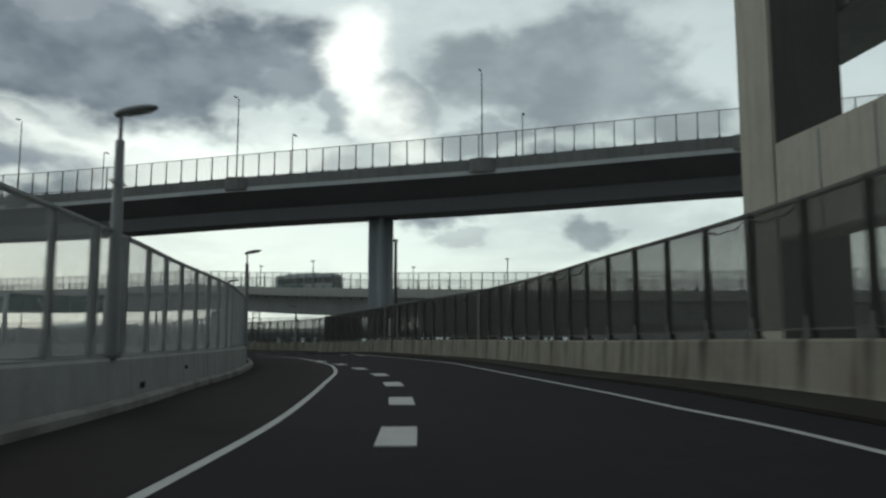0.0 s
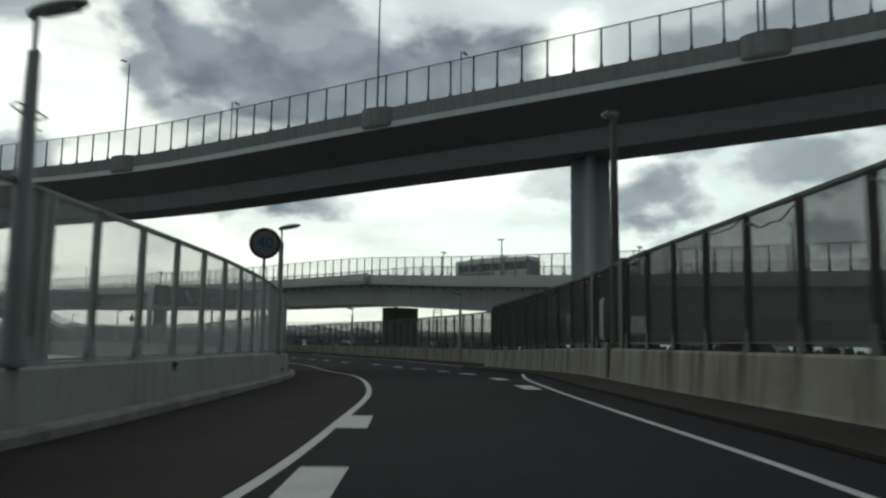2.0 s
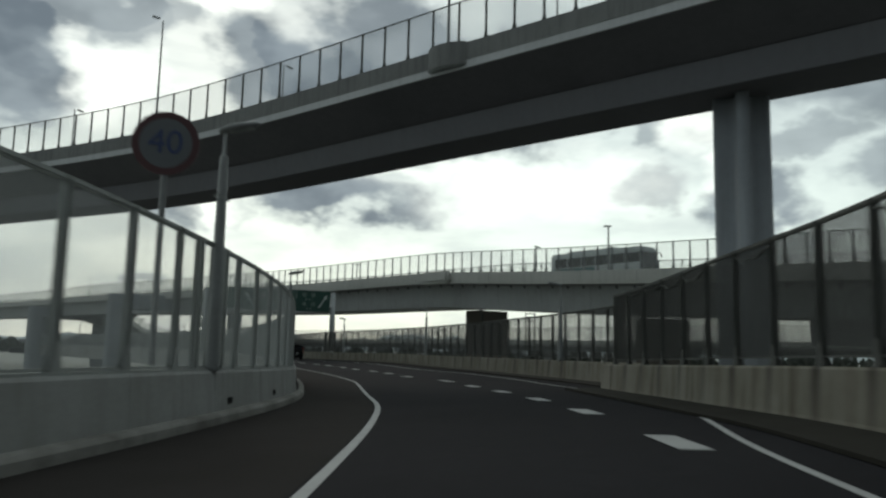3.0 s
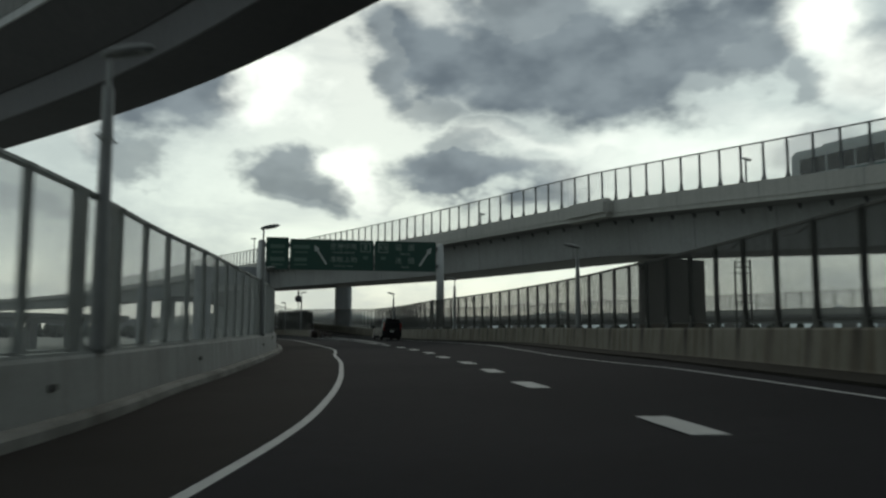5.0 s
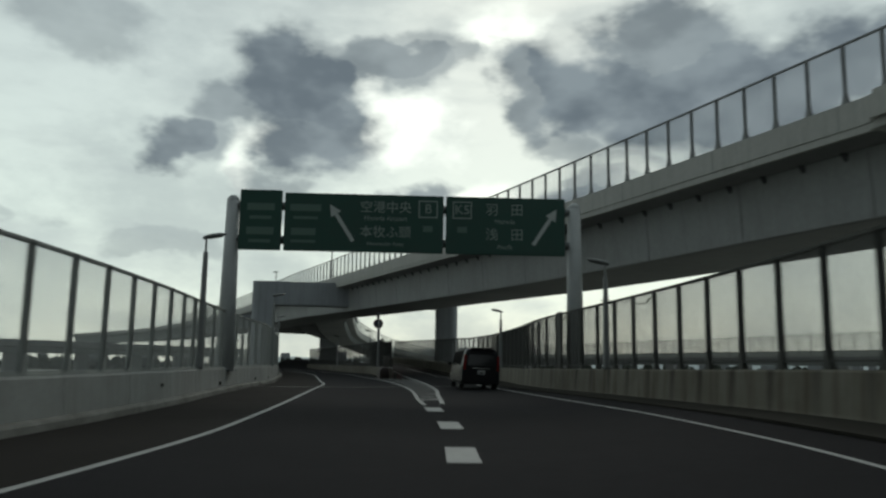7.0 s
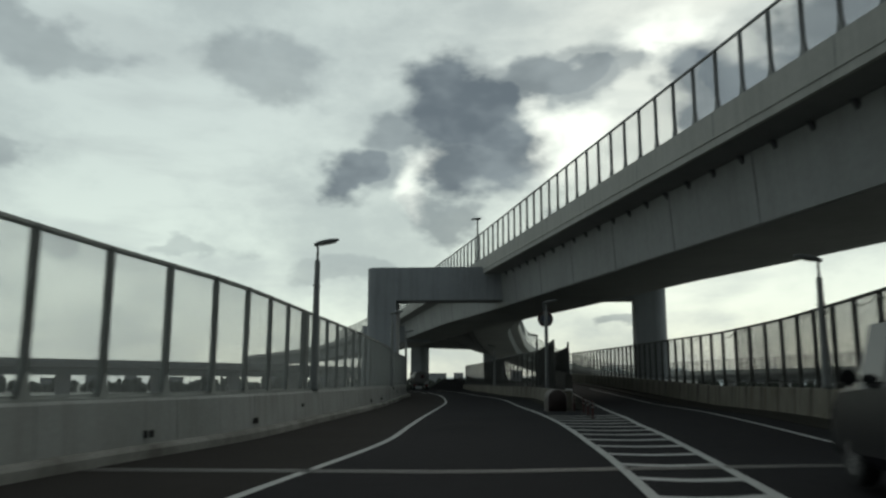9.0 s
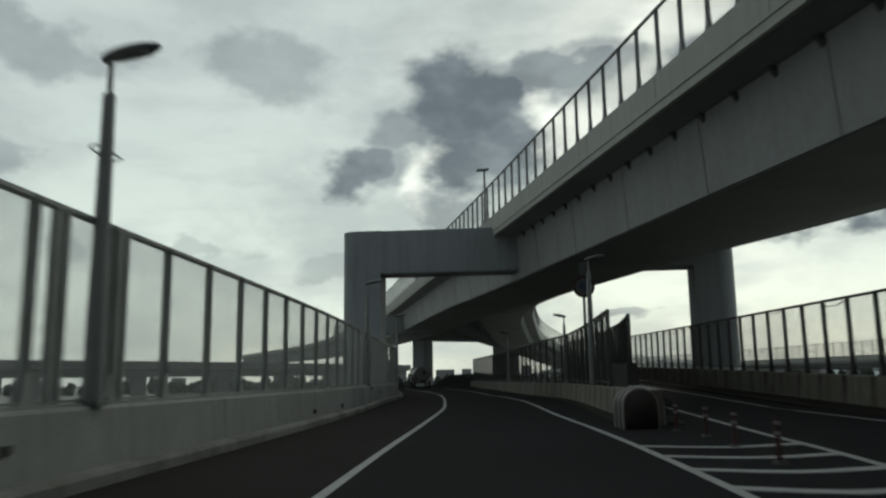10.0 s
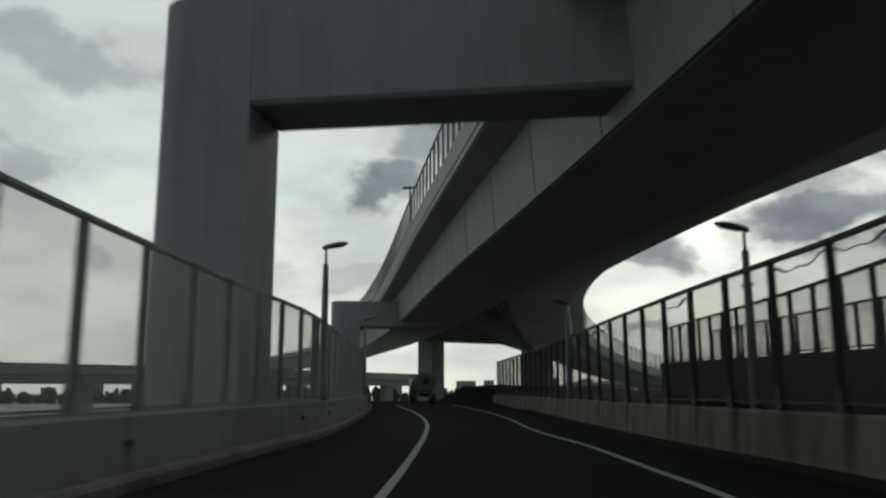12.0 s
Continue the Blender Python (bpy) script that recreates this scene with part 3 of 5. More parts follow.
def barrier(name, line2, height, side, mat, label, seg=4.0, kerb=False, gutter=1.35):
    """A wall along a line. side: +1 when the wall's body lies to the right of the line."""
    owner = thing(name, None, label, "barrier wall", kind="structure")
    fine = spline(line2[:, :2], 1.0)
    zs = np.array([road_z(x, y) for x, y in fine])
    line = np.column_stack([fine, zs])
    n = int(seg)
    w = side
    prof = [(0.0, -1.6), (0.0, 0.0), (w * 0.03, 0.10), (w * 0.08, height - 0.05), (w * 0.11, height), (w * 0.42, height), (w * 0.45, height - 0.05), (w * 0.45, -1.6)]
    i = 0
    while i < len(line) - 1:
        piece = line[i:i + n + 1].copy()
        if len(piece) < 2:
            break
        d = piece[-1] - piece[-2]
        piece[-1] -= d * 0.018
        bm = bmesh.new()
        sweep(bm, piece, prof, start=float(i))
        part("wall_segment", bm, mat, owner)
        i += n
    if kerb:
        bm = bmesh.new()
        sweep(bm, line, [(-side * 0.05, -0.3), (-side * 0.05, 0.19), (-side * 0.07, 0.21), (-side * 0.24, 0.20), (-side * 0.29, 0.14), (-side * 0.32, -0.3)])
        part("kerb", bm, KERB, owner, "dirty concrete kerb at the foot of the wall")
        # a grey conduit along the ledge, small boxes with their stubs, and pairs of drain slots
        bm = bmesh.new()
        sweep(bm, line, [(side * 0.16, height), (side * 0.16, height + 0.045), (side * 0.21, height + 0.045), (side * 0.21, height)])
        part("conduit", bm, STEEL, owner)
        bm = bmesh.new()
        box(bm, 0, 0, 0, 0.20, 0.07, 0.09, bevel=0.01)
        box(bm, 0.05, 0.02, -0.09, 0.04, 0.03, 0.12)
        junction = mesh_of("junction_box", bm, DARKSTEEL)
        bm = bmesh.new()
        box(bm, -0.10, 0, 0, 0.09, 0.05, 0.13, bevel=0.008)
        box(bm, 0.10, 0, 0, 0.09, 0.05, 0.13, bevel=0.008)
        slot = mesh_of("drain_slot", bm, RUBBER)
        rnd = random.Random(11)
        for j in range(6, len(line) - 2, 5):
            e = line[j + 1] - line[j]
            turn = math.degrees(math.atan2(e[1], e[0]))
            nx, ny = normals(line)[j] * side
            u = rnd.random()
            if u < 0.22:
                ob = part("drain_slot", slot, None, owner)
                ob.matrix_world = pose(line[j, 0] + nx * 0.035, line[j, 1] + ny * 0.035, line[j, 2] + 0.36, 0, 0, turn)
            elif u < 0.5:
                ob = part("junction_box", junction, None, owner)
                ob.matrix_world = pose(line[j, 0] + nx * 0.05, line[j, 1] + ny * 0.05, line[j, 2] + rnd.choice((0.58, 0.86)), 0, 0, turn)
    else:
        bm = bmesh.new()
        sweep(bm, line, [(-side * gutter, -0.05), (-side * gutter, 0.008), (-side * 0.02, 0.05), (-side * 0.02, -0.05)])
        part("gutter", bm, GUTTER, owner, "dark damp gutter at the foot of the wall")
    return line


def post_mesh(name, h, w, d, mat, plate=True):
    bm = bmesh.new()
    box(bm, -w / 2 + 0.007, 0, h / 2, 0.014, d, h)
    box(bm, w / 2 - 0.007, 0, h / 2, 0.014, d, h)
    box(bm, 0, 0, h / 2, w - 0.028, 0.05, h - 0.004)
    if plate:
        box(bm, 0, 0, 0.0125, w + 0.14, d + 0.10, 0.025)
        for y in (-d / 2, d / 2):
            v = [bm.verts.new((x, y + k, z)) for k in (-0.006, 0.006) for x, z in ((-w / 2 - 0.10, 0.026), (w / 2 + 0.10, 0.026), (w / 2 + 0.03, 0.22), (w / 2, 0.42), (-w / 2, 0.42), (-w / 2 - 0.03, 0.22))]
            bm.faces.new(v[:6])
            bm.faces.new(v[6:][::-1])
            for i in range(6):
                bm.faces.new((v[i], v[(i + 1) % 6], v[6 + (i + 1) % 6], v[6 + i]))
    return mesh_of(name, bm, mat)


def panel_mesh(name, h, mat):
    """One metre of mesh panel, along x."""
    bm = bmesh.new()
    box(bm, 0, 0, h / 2, 1.0, 0.006, h)
    return mesh_of(name, bm, mat)


def strand_mesh(h, mat, deep, count=42):
    """The upright strands of one metre of mesh, thin but deep."""
    bm = bmesh.new()
    for q in range(count):
        box(bm, (q + 0.5) / count - 0.5, 0, h / 2, 0.0011, deep, h - 0.02)
    return mesh_of("mesh_strands", bm, mat)


def frame_mesh(name, h, mat):
    bm = bmesh.new()
    box(bm, 0, 0, h - 0.02, 1.0, 0.045, 0.04)
    box(bm, 0, 0, 0.02, 1.0, 0.045, 0.04)
    return mesh_of(name, bm, mat)


def fence(line, offset, base, top, pitch, mats, label, width=0.13, start=0.0, end=None, z_of=None, rail=True, name="fence", sub_frame=True, gap=0.05, cables=0.0, strands=0.0036):
    """Posts with mesh panels between them on top of a wall. base and top: heights above the line."""
    owner = thing(name, None, label, "fence", kind="structure")
    l = beside(line, offset)
    s = np.r_[0, np.cumsum(np.linalg.norm(np.diff(l[:, :2], axis=0), axis=1))]
    end = s[-1] if end is None else min(end, s[-1])
    n = int((end - start) / pitch)
    at = [np.array([np.interp(start + k * pitch, s, l[:, c]) for c in range(3)]) for k in range(n + 1)]
    h = top - base
    steel, mesh = mats
    post = post_mesh("post", h, width, width, steel)
    pan = panel_mesh("mesh_panel", h - gap - 0.05, mesh)
    deep = strand_mesh(h - gap - 0.05, DARKWIRE if mesh in (DARKMESH, GREYMESH, CLEARMESH) else PALEWIRE, strands)
    frm = frame_mesh("panel_frame", h - gap - 0.05, steel)
    rnd = random.Random(int(start * 7 + len(line)))
    jit = random.Random(21)
    bm = bmesh.new()
    pts = [(q / 10 - 0.5, 0.05, -0.16 - 0.16 * (1 - (q / 5 - 1) ** 2) + 0.03 * math.sin(q * 1.7)) for q in range(11)]
    for a, b in zip(pts[:-1], pts[1:]):
        tube(bm, a, b, 0.014, 0.014, 5)
    for q in (7, 8):
        tube(bm, pts[q], pts[q + 1], 0.03, 0.02, 6)
    wire = mesh_of("cable", bm, DARKSTEEL)
    for k, p in enumerate(at):
        q = at[min(k + 1, n)] - at[max(k - 1, 0)]
        turn = math.degrees(math.atan2(q[1], q[0]))
        ob = part("post", post, None, owner)
        ob.matrix_world = pose(p[0], p[1], p[2] + base, 0, 0, turn + jit.uniform(-1.5, 1.5))
        if k < n:
            e = at[k + 1] - p
            mid = (p + at[k + 1]) / 2
            yaw, slope = math.atan2(e[1], e[0]), math.atan2(e[2], math.hypot(e[0], e[1]))
            m = Matrix.LocRotScale((mid[0], mid[1], mid[2] + base + gap), Euler((0, -slope, yaw)), (math.hypot(*e[:2]) - width, 1, 1))
            ob = part("mesh_panel", pan, None, owner)
            ob.matrix_world = m
            if sub_frame:
                ob2 = part("panel_frame", frm, None, owner)
                ob2.matrix_world = m
                ob4 = part("mesh_strands", deep, None, owner)
                ob4.matrix_world = m
            if rnd.random() < cables:
                ob3 = part("cable", wire, None, owner)
                flip = rnd.choice((1, -1))
                ob3.matrix_world = Matrix.LocRotScale((mid[0], mid[1], mid[2] + top), Euler((0, -slope, yaw)), (flip * math.hypot(*e[:2]), 1, rnd.uniform(0.6, 1.2)))
    if rail:
        bm = bmesh.new()
        top_line = np.array([p + (0, 0, top - 0.03) for p in at])
        sweep(bm, top_line, [(-0.04, -0.03), (0.04, -0.03), (0.04, 0.03), (-0.04, 0.03)])
        part("top_rail", bm, steel, owner)
    return owner


# ---- street lamps ----
def low_lamp(rise=0.32):
    """A short tapered lamp pole with a flat tilted head that reaches over the road (towards +x)."""
    lamp = thing("street_lamp", None, "short grey tapered lamp pole with flat head on the wall", "street lamp", "lamps along the left wall")
    bm = bmesh.new()
    tube(bm, (0, 0, 0), (0, 0, 4.00 + rise), 0.14, 0.088, 14)
    tube(bm, (0, 0, 4.00 + rise), (0, 0, 4.04 + rise), 0.088, 0.045, 14)
    tube(bm, (0, 0, 3.98 + rise), (0, 0, 4.56 + rise), 0.042, 0.038, 10)
    part("pole", bm, POLEGREY, lamp, smooth=False)
    bm = bmesh.new()
    box(bm, 0, 0, 0.03, 0.32, 0.34, 0.06, bevel=0.01)
    for sx in (-1, 1):
        for sy in (-1, 1):
            tube(bm, (sx * 0.13, sy * 0.13, 0.05), (sx * 0.13, sy * 0.13, 0.11), 0.018, 0.018, 6)
    part("base_plate", bm, LAMPGREY, lamp)
    bm = bmesh.new()
    for k in (1, -1):
        pts = [(0, 0.10 * k, 3.20 + rise), (0.05, 0.36 * k, 3.17 + rise), (-0.05, 0.36 * k, 3.13 + rise), (0, 0.10 * k, 3.06 + rise)]
        for q, w in zip(pts[:-1], pts[1:]):
            tube(bm, q, w, 0.014, 0.014, 6)
    bmesh.ops.create_cone(bm, cap_ends=True, segments=12, radius1=0.11, radius2=0.11, depth=0.05, matrix=Matrix.Translation((0, 0, 3.15 + rise)))
    part("step_ring", bm, STEEL, lamp)
    m = Matrix.Translation((0, 0, 4.55 + rise)) @ Matrix.Rotation(radians(-11), 4, "Y")
    bm = bmesh.new()
    r = bmesh.ops.create_uvsphere(bm, u_segments=16, v_segments=8, radius=1.0, matrix=m @ Matrix.LocRotScale((0.30, 0, 0.03), None, (0.45, 0.17, 0.095)))
    box(bm, -0.05, 0, 0.0, 0.16, 0.12, 0.10, m, 0.02)
    head = part("lamp_head", bm, LAMPGREY, lamp, smooth=True)
    bm = bmesh.new()
    box(bm, 0.34, 0, -0.035, 0.50, 0.20, 0.03, m, 0.012)
    part("lens", bm, LENS, head)
    return lamp


def tall_lamp(h=9.6, label="tall thin grey lamp pole with small head", far=False):
    lamp = thing("street_lamp", None, label, "street lamp", "tall lamps on the viaducts")
    bm = bmesh.new()
    tube(bm, (0, 0, 0), (0, 0, h), 0.10, 0.055, 8)
    part("pole", bm, LAMPGREY, lamp)
    bm = bmesh.new()
    box(bm, 0.28, 0, h + 0.05, 0.72, 0.24, 0.13, Matrix.Rotation(radians(-6), 4, "Y"), 0.03)
    part("lamp_head", bm, LAMPGREY, lamp)
    bm = bmesh.new()
    box(bm, 0, 0, 0.04, 0.32, 0.32, 0.08, bevel=0.01)
    part("base_plate", bm, LAMPGREY, lamp)
    return lamp


def on_line(line, x, y):
    i = int(np.argmin(((line[:, :2] - (x, y)) ** 2).sum(1)))
    n = normals(line)[i]
    return line[i], n


# ---- viaducts ----
def viaduct(name, line, width, prof, label, lip_mat, web_mat, soffit_mat, par_mat=None, slab_mat=None, far=None):
    """line: near upper edge of the parapet; the deck lies to the right of the way. prof: depths below the parapet's top."""
    owner = thing(name, None, label, "viaduct", kind="structure")
    par, lip, cant, depth, inset, slope = prof
    deck = par - 0.25
    far = inset if far is None else far
    bm = bmesh.new()
    sweep(bm, line, [(0, 0), (0, -par), (0.30, -par), (0.30, -deck), (0.26, 0)])
    part("parapet", bm, par_mat or lip_mat, owner)
    bm = bmesh.new()
    sweep(bm, line, [(0.035, -par - 0.004), (0.035, -par - lip - 0.02), (0.16, -par - lip - 0.02), (0.16, -par - 0.004)])
    part("edge_beam", bm, lip_mat, owner)
    bm = bmesh.new()
    sweep(bm, line, [(width, 0), (width, -par), (width - 0.30, -par), (width - 0.30, -deck), (width - 0.26, 0)])
    part("parapet", bm, par_mat or lip_mat, owner)
    bm = bmesh.new()
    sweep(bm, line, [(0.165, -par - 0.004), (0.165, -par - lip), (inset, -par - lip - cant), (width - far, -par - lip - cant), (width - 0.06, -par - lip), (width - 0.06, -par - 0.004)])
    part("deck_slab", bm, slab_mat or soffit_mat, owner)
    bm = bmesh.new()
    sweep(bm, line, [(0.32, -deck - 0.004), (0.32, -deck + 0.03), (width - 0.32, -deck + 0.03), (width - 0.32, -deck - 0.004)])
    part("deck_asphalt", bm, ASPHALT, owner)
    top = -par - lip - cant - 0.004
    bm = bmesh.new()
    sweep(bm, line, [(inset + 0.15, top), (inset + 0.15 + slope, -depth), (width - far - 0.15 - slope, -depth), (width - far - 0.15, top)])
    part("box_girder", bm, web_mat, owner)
    # thin sheet under the girder, its shade given by a separate colour
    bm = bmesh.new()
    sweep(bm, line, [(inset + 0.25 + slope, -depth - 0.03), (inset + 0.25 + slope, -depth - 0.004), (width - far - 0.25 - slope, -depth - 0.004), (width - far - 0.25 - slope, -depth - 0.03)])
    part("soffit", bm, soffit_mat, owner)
    return owner


def column(name, x, y, top, sx, sy, turn, mat, label, bottom=-6.0, round_it=0.25, parent=None):
    bm = bmesh.new()
    box(bm, 0, 0, (top - bottom) / 2, sx, sy, top - bottom)
    edges = [e for e in bm.edges if abs(e.verts[0].co.z - e.verts[1].co.z) > 1]
    bmesh.ops.bevel(bm, geom=edges, offset=round_it, segments=3 if round_it < 0.4 else 9, affect="EDGES")
    ob = part(name, bm, mat, parent, smooth=round_it >= 0.4)
    ob.matrix_world = pose(x, y, bottom, 0, 0, turn)
    if not parent:
        tagged(ob, label, "pier", "piers of the viaducts", "structure")
    return ob


# ======== the ramp ========
carriageway()
shoulder()
road_marks()
expansion_joint(-73.5, 133.9)
left_line = barrier("barrier_left", LEFT, 0.98, -1, CONCRETE, "grey weathered concrete barrier wall with kerb", kerb=True)
near_line = barrier("barrier_right", RIGHT_NEAR, 0.95, 1, RUSTY, "dirt-streaked concrete barrier wall with joints", seg=4)
right_line = barrier("barrier_right", RIGHT_FAR, 0.95, 1, RUSTY, "dirt-streaked concrete barrier wall with joints", seg=4)
barrier("barrier_return", RIGHT_RETURN, 0.95, 1, RUSTY, "short concrete return wall at the step of the barrier", seg=4, gutter=0.1)
nose_left = barrier("barrier_nose", NOSE_LEFT, 0.85, 1, RUSTY, "dull concrete barrier wall from the gore nose", gutter=0.5)
barrier("barrier_nose", NOSE_RIGHT[:5], 0.85, -1, CONCRETE, "low dull concrete wall at the tip of the gore", gutter=0.5)
# this wall's shaded face is painted in by its dark material
nose_right = barrier("barrier_nose", NOSE_RIGHT[4:], 1.6, -1, SHADEDWALL, "high concrete wall of the diverging lane, coloured dark for shade", gutter=0.5)

fence(left_line, -0.26, 0.98, 3.52, 1.95, (STEEL, MESH), "tall grey steel post fence with fine mesh panels", width=0.11)
right_run = np.r_[0, np.cumsum(np.linalg.norm(np.diff(beside(right_line, 0.26)[:, :2], axis=0), axis=1))]
SPLIT = 1.93 * round(right_run[int(np.argmin(((right_line[:, :2] - (-85.6, 156.2)) ** 2).sum(1)))] / 1.93)
fence(near_line, 0.26, 0.95, 3.50, 1.93, (DARKSTEEL, DARKMESH), "tall dark steel post fence with sooty mesh panels", width=0.115, gap=0.15, cables=0.5, strands=0.0100)
fence(right_line, 0.26, 0.95, 3.50, 1.93, (DARKSTEEL, GREYMESH), "tall dark steel post fence with dusty mesh panels", width=0.115, gap=0.15, cables=0.5, strands=0.0055, start=3.86, end=SPLIT)
fence(right_line, 0.26, 0.95, 3.50, 1.93, (DARKSTEEL, CLEARMESH), "tall dark steel post fence with thin clear mesh panels", width=0.115, gap=0.15, cables=0.5, strands=0.0015, start=SPLIT)
fence(nose_left, 0.26, 0.85, 3.5, 1.95, (DARKSTEEL, CLEARMESH), "dark steel post fence on the gore wall", width=0.11, start=8.0, gap=0.12, cables=0.4, strands=0.003)
fence(nose_right, -0.26, 1.6, 3.4, 1.95, (DARKSTEEL, CLEARMESH), "dark steel post fence on the high gore wall", width=0.11, start=0.8, strands=0.002)

first = low_lamp()
spots = [(-5, 21), (-9.7, 46.8), (-16.2, 64.8), (-31.4, 88.4), (-46.7, 105.5), (-66.1, 123.2), (-86.7, 139.35), (-109.1, 154.05), (-126.2, 164.7), (-149, 176.3)]
for i, (x, y) in enumerate(spots):
    p, n = on_line(left_line, x, y)
    turn = math.degrees(math.atan2(n[1], n[0]))
    m = pose(p[0] - n[0] * 0.16, p[1] - n[1] * 0.16, p[2] + 0.98, 0, 0, turn)
    if i == 0:
        first.matrix_world = m
    else:
        copy_thing(first, m)
    # doubled end posts of the fence on either side of each lamp
    for d in (-0.95, -0.72, 0.72, 0.95):
        bm = bmesh.new()
        box(bm, 0, 0, 1.27, 0.12, 0.09, 2.54, bevel=0.01)
        box(bm, 0, 0, 0.015, 0.22, 0.20, 0.03)
        ob = tagged(part("fence_end_post", bm, STEEL), "grey steel end post of the fence beside a lamp", "fence", "fence end posts", "structure")
        ob.matrix_world = pose(p[0] - n[0] * 0.26 - n[1] * d, p[1] - n[1] * 0.26 + n[0] * d, p[2] + 0.98, 0, 0, turn + 90)
second = None
for x, y in [(-17.9, 93.3), (-36.5, 116.7), (-56.2, 134.3), (-78, 150.5)]:
    p, n = on_line(right_line, x, y)
    turn = math.degrees(math.atan2(-n[1], -n[0]))
    m = pose(p[0] + n[0] * 0.16, p[1] + n[1] * 0.16, p[2] + 0.95, 0, 0, turn)
    if second is None:
        second = tagged(low_lamp(-0.55), "short grey tapered lamp pole on the streaked wall", group="lamps along the right wall")
        second.matrix_world = m
    else:
        copy_thing(second, m)
gore_lamp = tagged(low_lamp(0.30), "grey tapered lamp pole between the gore walls", group="lamps along the gore wall")
gore_lamp.matrix_world = pose(-115.4, 171.3, road_z(-115.4, 171.3), 0, 0, -120)
p, n = on_line(nose_left, -99.9, 159.5)
sign_lamp = tagged(low_lamp(0.60), "grey tapered lamp pole on the gore wall beside a round sign", group="lamps along the gore wall")
sign_lamp.matrix_world = pose(p[0] + n[0] * 0.16, p[1] + n[1] * 0.16, p[2] + 0.85, 0, 0, math.degrees(math.atan2(n[1], n[0])))
for x, y in [(-128.8, 176.4)]:
    p, n = on_line(nose_left, x, y)
    turn = math.degrees(math.atan2(-n[1], -n[0]))
    tagged(copy_thing(second, pose(p[0] + n[0] * 0.16, p[1] + n[1] * 0.16, p[2] + 0.85, 0, 0, turn)), "short grey tapered lamp pole on the gore wall", group="lamps along the gore wall")

LIP = material("pale_edge_concrete", (0.50, 0.51, 0.52), 0.85, grain=0.2, scale=5, stain=0.3, stain_scale=0.3, streaks=0.3, dirt=(0.3, 0.3, 0.3))
FASCIA = material("dull_parapet", (0.20, 0.205, 0.20), 0.9, grain=0.3, scale=4, stain=0.4, stain_scale=0.2, streaks=0.6, dirt=(0.10, 0.10, 0.10))

# ======== high viaduct across the ramp ========
HIGH = spline([(150, 46, 22.6), (90, 64, 22.2), (55, 74.5, 21.6), (26, 82.6, 21.1), (2.2, 88.5, 20.45), (-25.4, 95.6, 20.15), (-53.8, 100.7, 19.2), (-82, 101.3, 18.6), (-120, 100.5, 18.0), (-180, 96, 17.5)][::-1], 3.0)[::-1]
HIGH_W = 8.8


def flipped(line):
    return line[::-1].copy()


way = HIGH
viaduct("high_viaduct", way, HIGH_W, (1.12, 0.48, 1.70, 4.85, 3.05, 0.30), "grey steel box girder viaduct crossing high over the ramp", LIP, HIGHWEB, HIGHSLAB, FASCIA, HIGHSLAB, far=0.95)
fence(way, 0.13, 0.0, 2.85, 2.05, (DARKSTEEL, MESH), "tall thin post fence with clear mesh on the high viaduct", width=0.11, start=40, end=330, sub_frame=False)
fence(way, HIGH_W - 0.13, 0.0, 2.2, 2.6, (DARKSTEEL, MESH), "thin post fence on the far parapet of the high viaduct", width=0.10, start=60, end=300, sub_frame=False)


def lamp_bay(x, y, lamp):
    """A rounded bay that bulges out of the parapet and carries a lamp."""
    p, n = on_line(way, x, y)
    turn = math.degrees(math.atan2(n[1], n[0]))
    bay = thing("lamp_bay", pose(p[0], p[1], p[2], 0, 0, turn), "rounded concrete lamp bay on the parapet", "lamp bay", "lamp bays of the high viaduct")
    bm = bmesh.new()
    bmesh.ops.create_cone(bm, cap_ends=True, segments=28, radius1=1.0, radius2=1.0, depth=1.45, matrix=Matrix.LocRotScale((0.14, 0, -0.66), None, (0.72, 1.5, 1)))
    part("drum", bm, FASCIA, bay)
    bm = bmesh.new()
    bmesh.ops.create_cone(bm, cap_ends=True, segments=28, radius1=0.82, radius2=0.95, depth=0.10, matrix=Matrix.LocRotScale((0.14, 0, -1.44), None, (0.72, 1.5, 1)))
    part("bottom_plate", bm, GIRDER, bay)
    m = pose(p[0] + n[0] * 0.1, p[1] + n[1] * 0.1, p[2] + 0.08, 0, 0, turn)
    if lamp is None:
        lamp = tall_lamp(9.6, "tall thin grey lamp pole on the high viaduct")
        lamp.matrix_world = m
        return lamp
    copy_thing(lamp, m)
    return lamp


tall = None
for x, y in [(29.6, 81.6), (2.2, 88.5), (-25.4, 95.6), (-53.8, 100.1), (-82, 101.2), (57, 74)]:
    tall = lamp_bay(x, y, tall)
for x, y in [(10.5, 98), (-19.3, 104.4), (-48, 111), (-77, 114.5)]:
    p, n = on_line(beside(way, HIGH_W - 0.2), x, y)
    turn = math.degrees(math.atan2(-n[1], -n[0]))
    tagged(copy_thing(tall, pose(p[0], p[1], p[2] - 2.3, 0, 0, turn)), "tall grey lamp pole on the far parapet")
column("high_pier", -8.3, 97.6, 15.55, 2.95, 2.6, 8, COLUMN, "pale rounded rectangular concrete pier under the high viaduct", round_it=1.15)

# shade of the pier's near side, put into a dark colour
DARKFACE = material("shaded_pier_face", (0.085, 0.082, 0.075), 0.85, grain=0.3, scale=4, stain=0.4, stain_scale=0.3, streaks=0.4, dirt=(0.05, 0.048, 0.043))

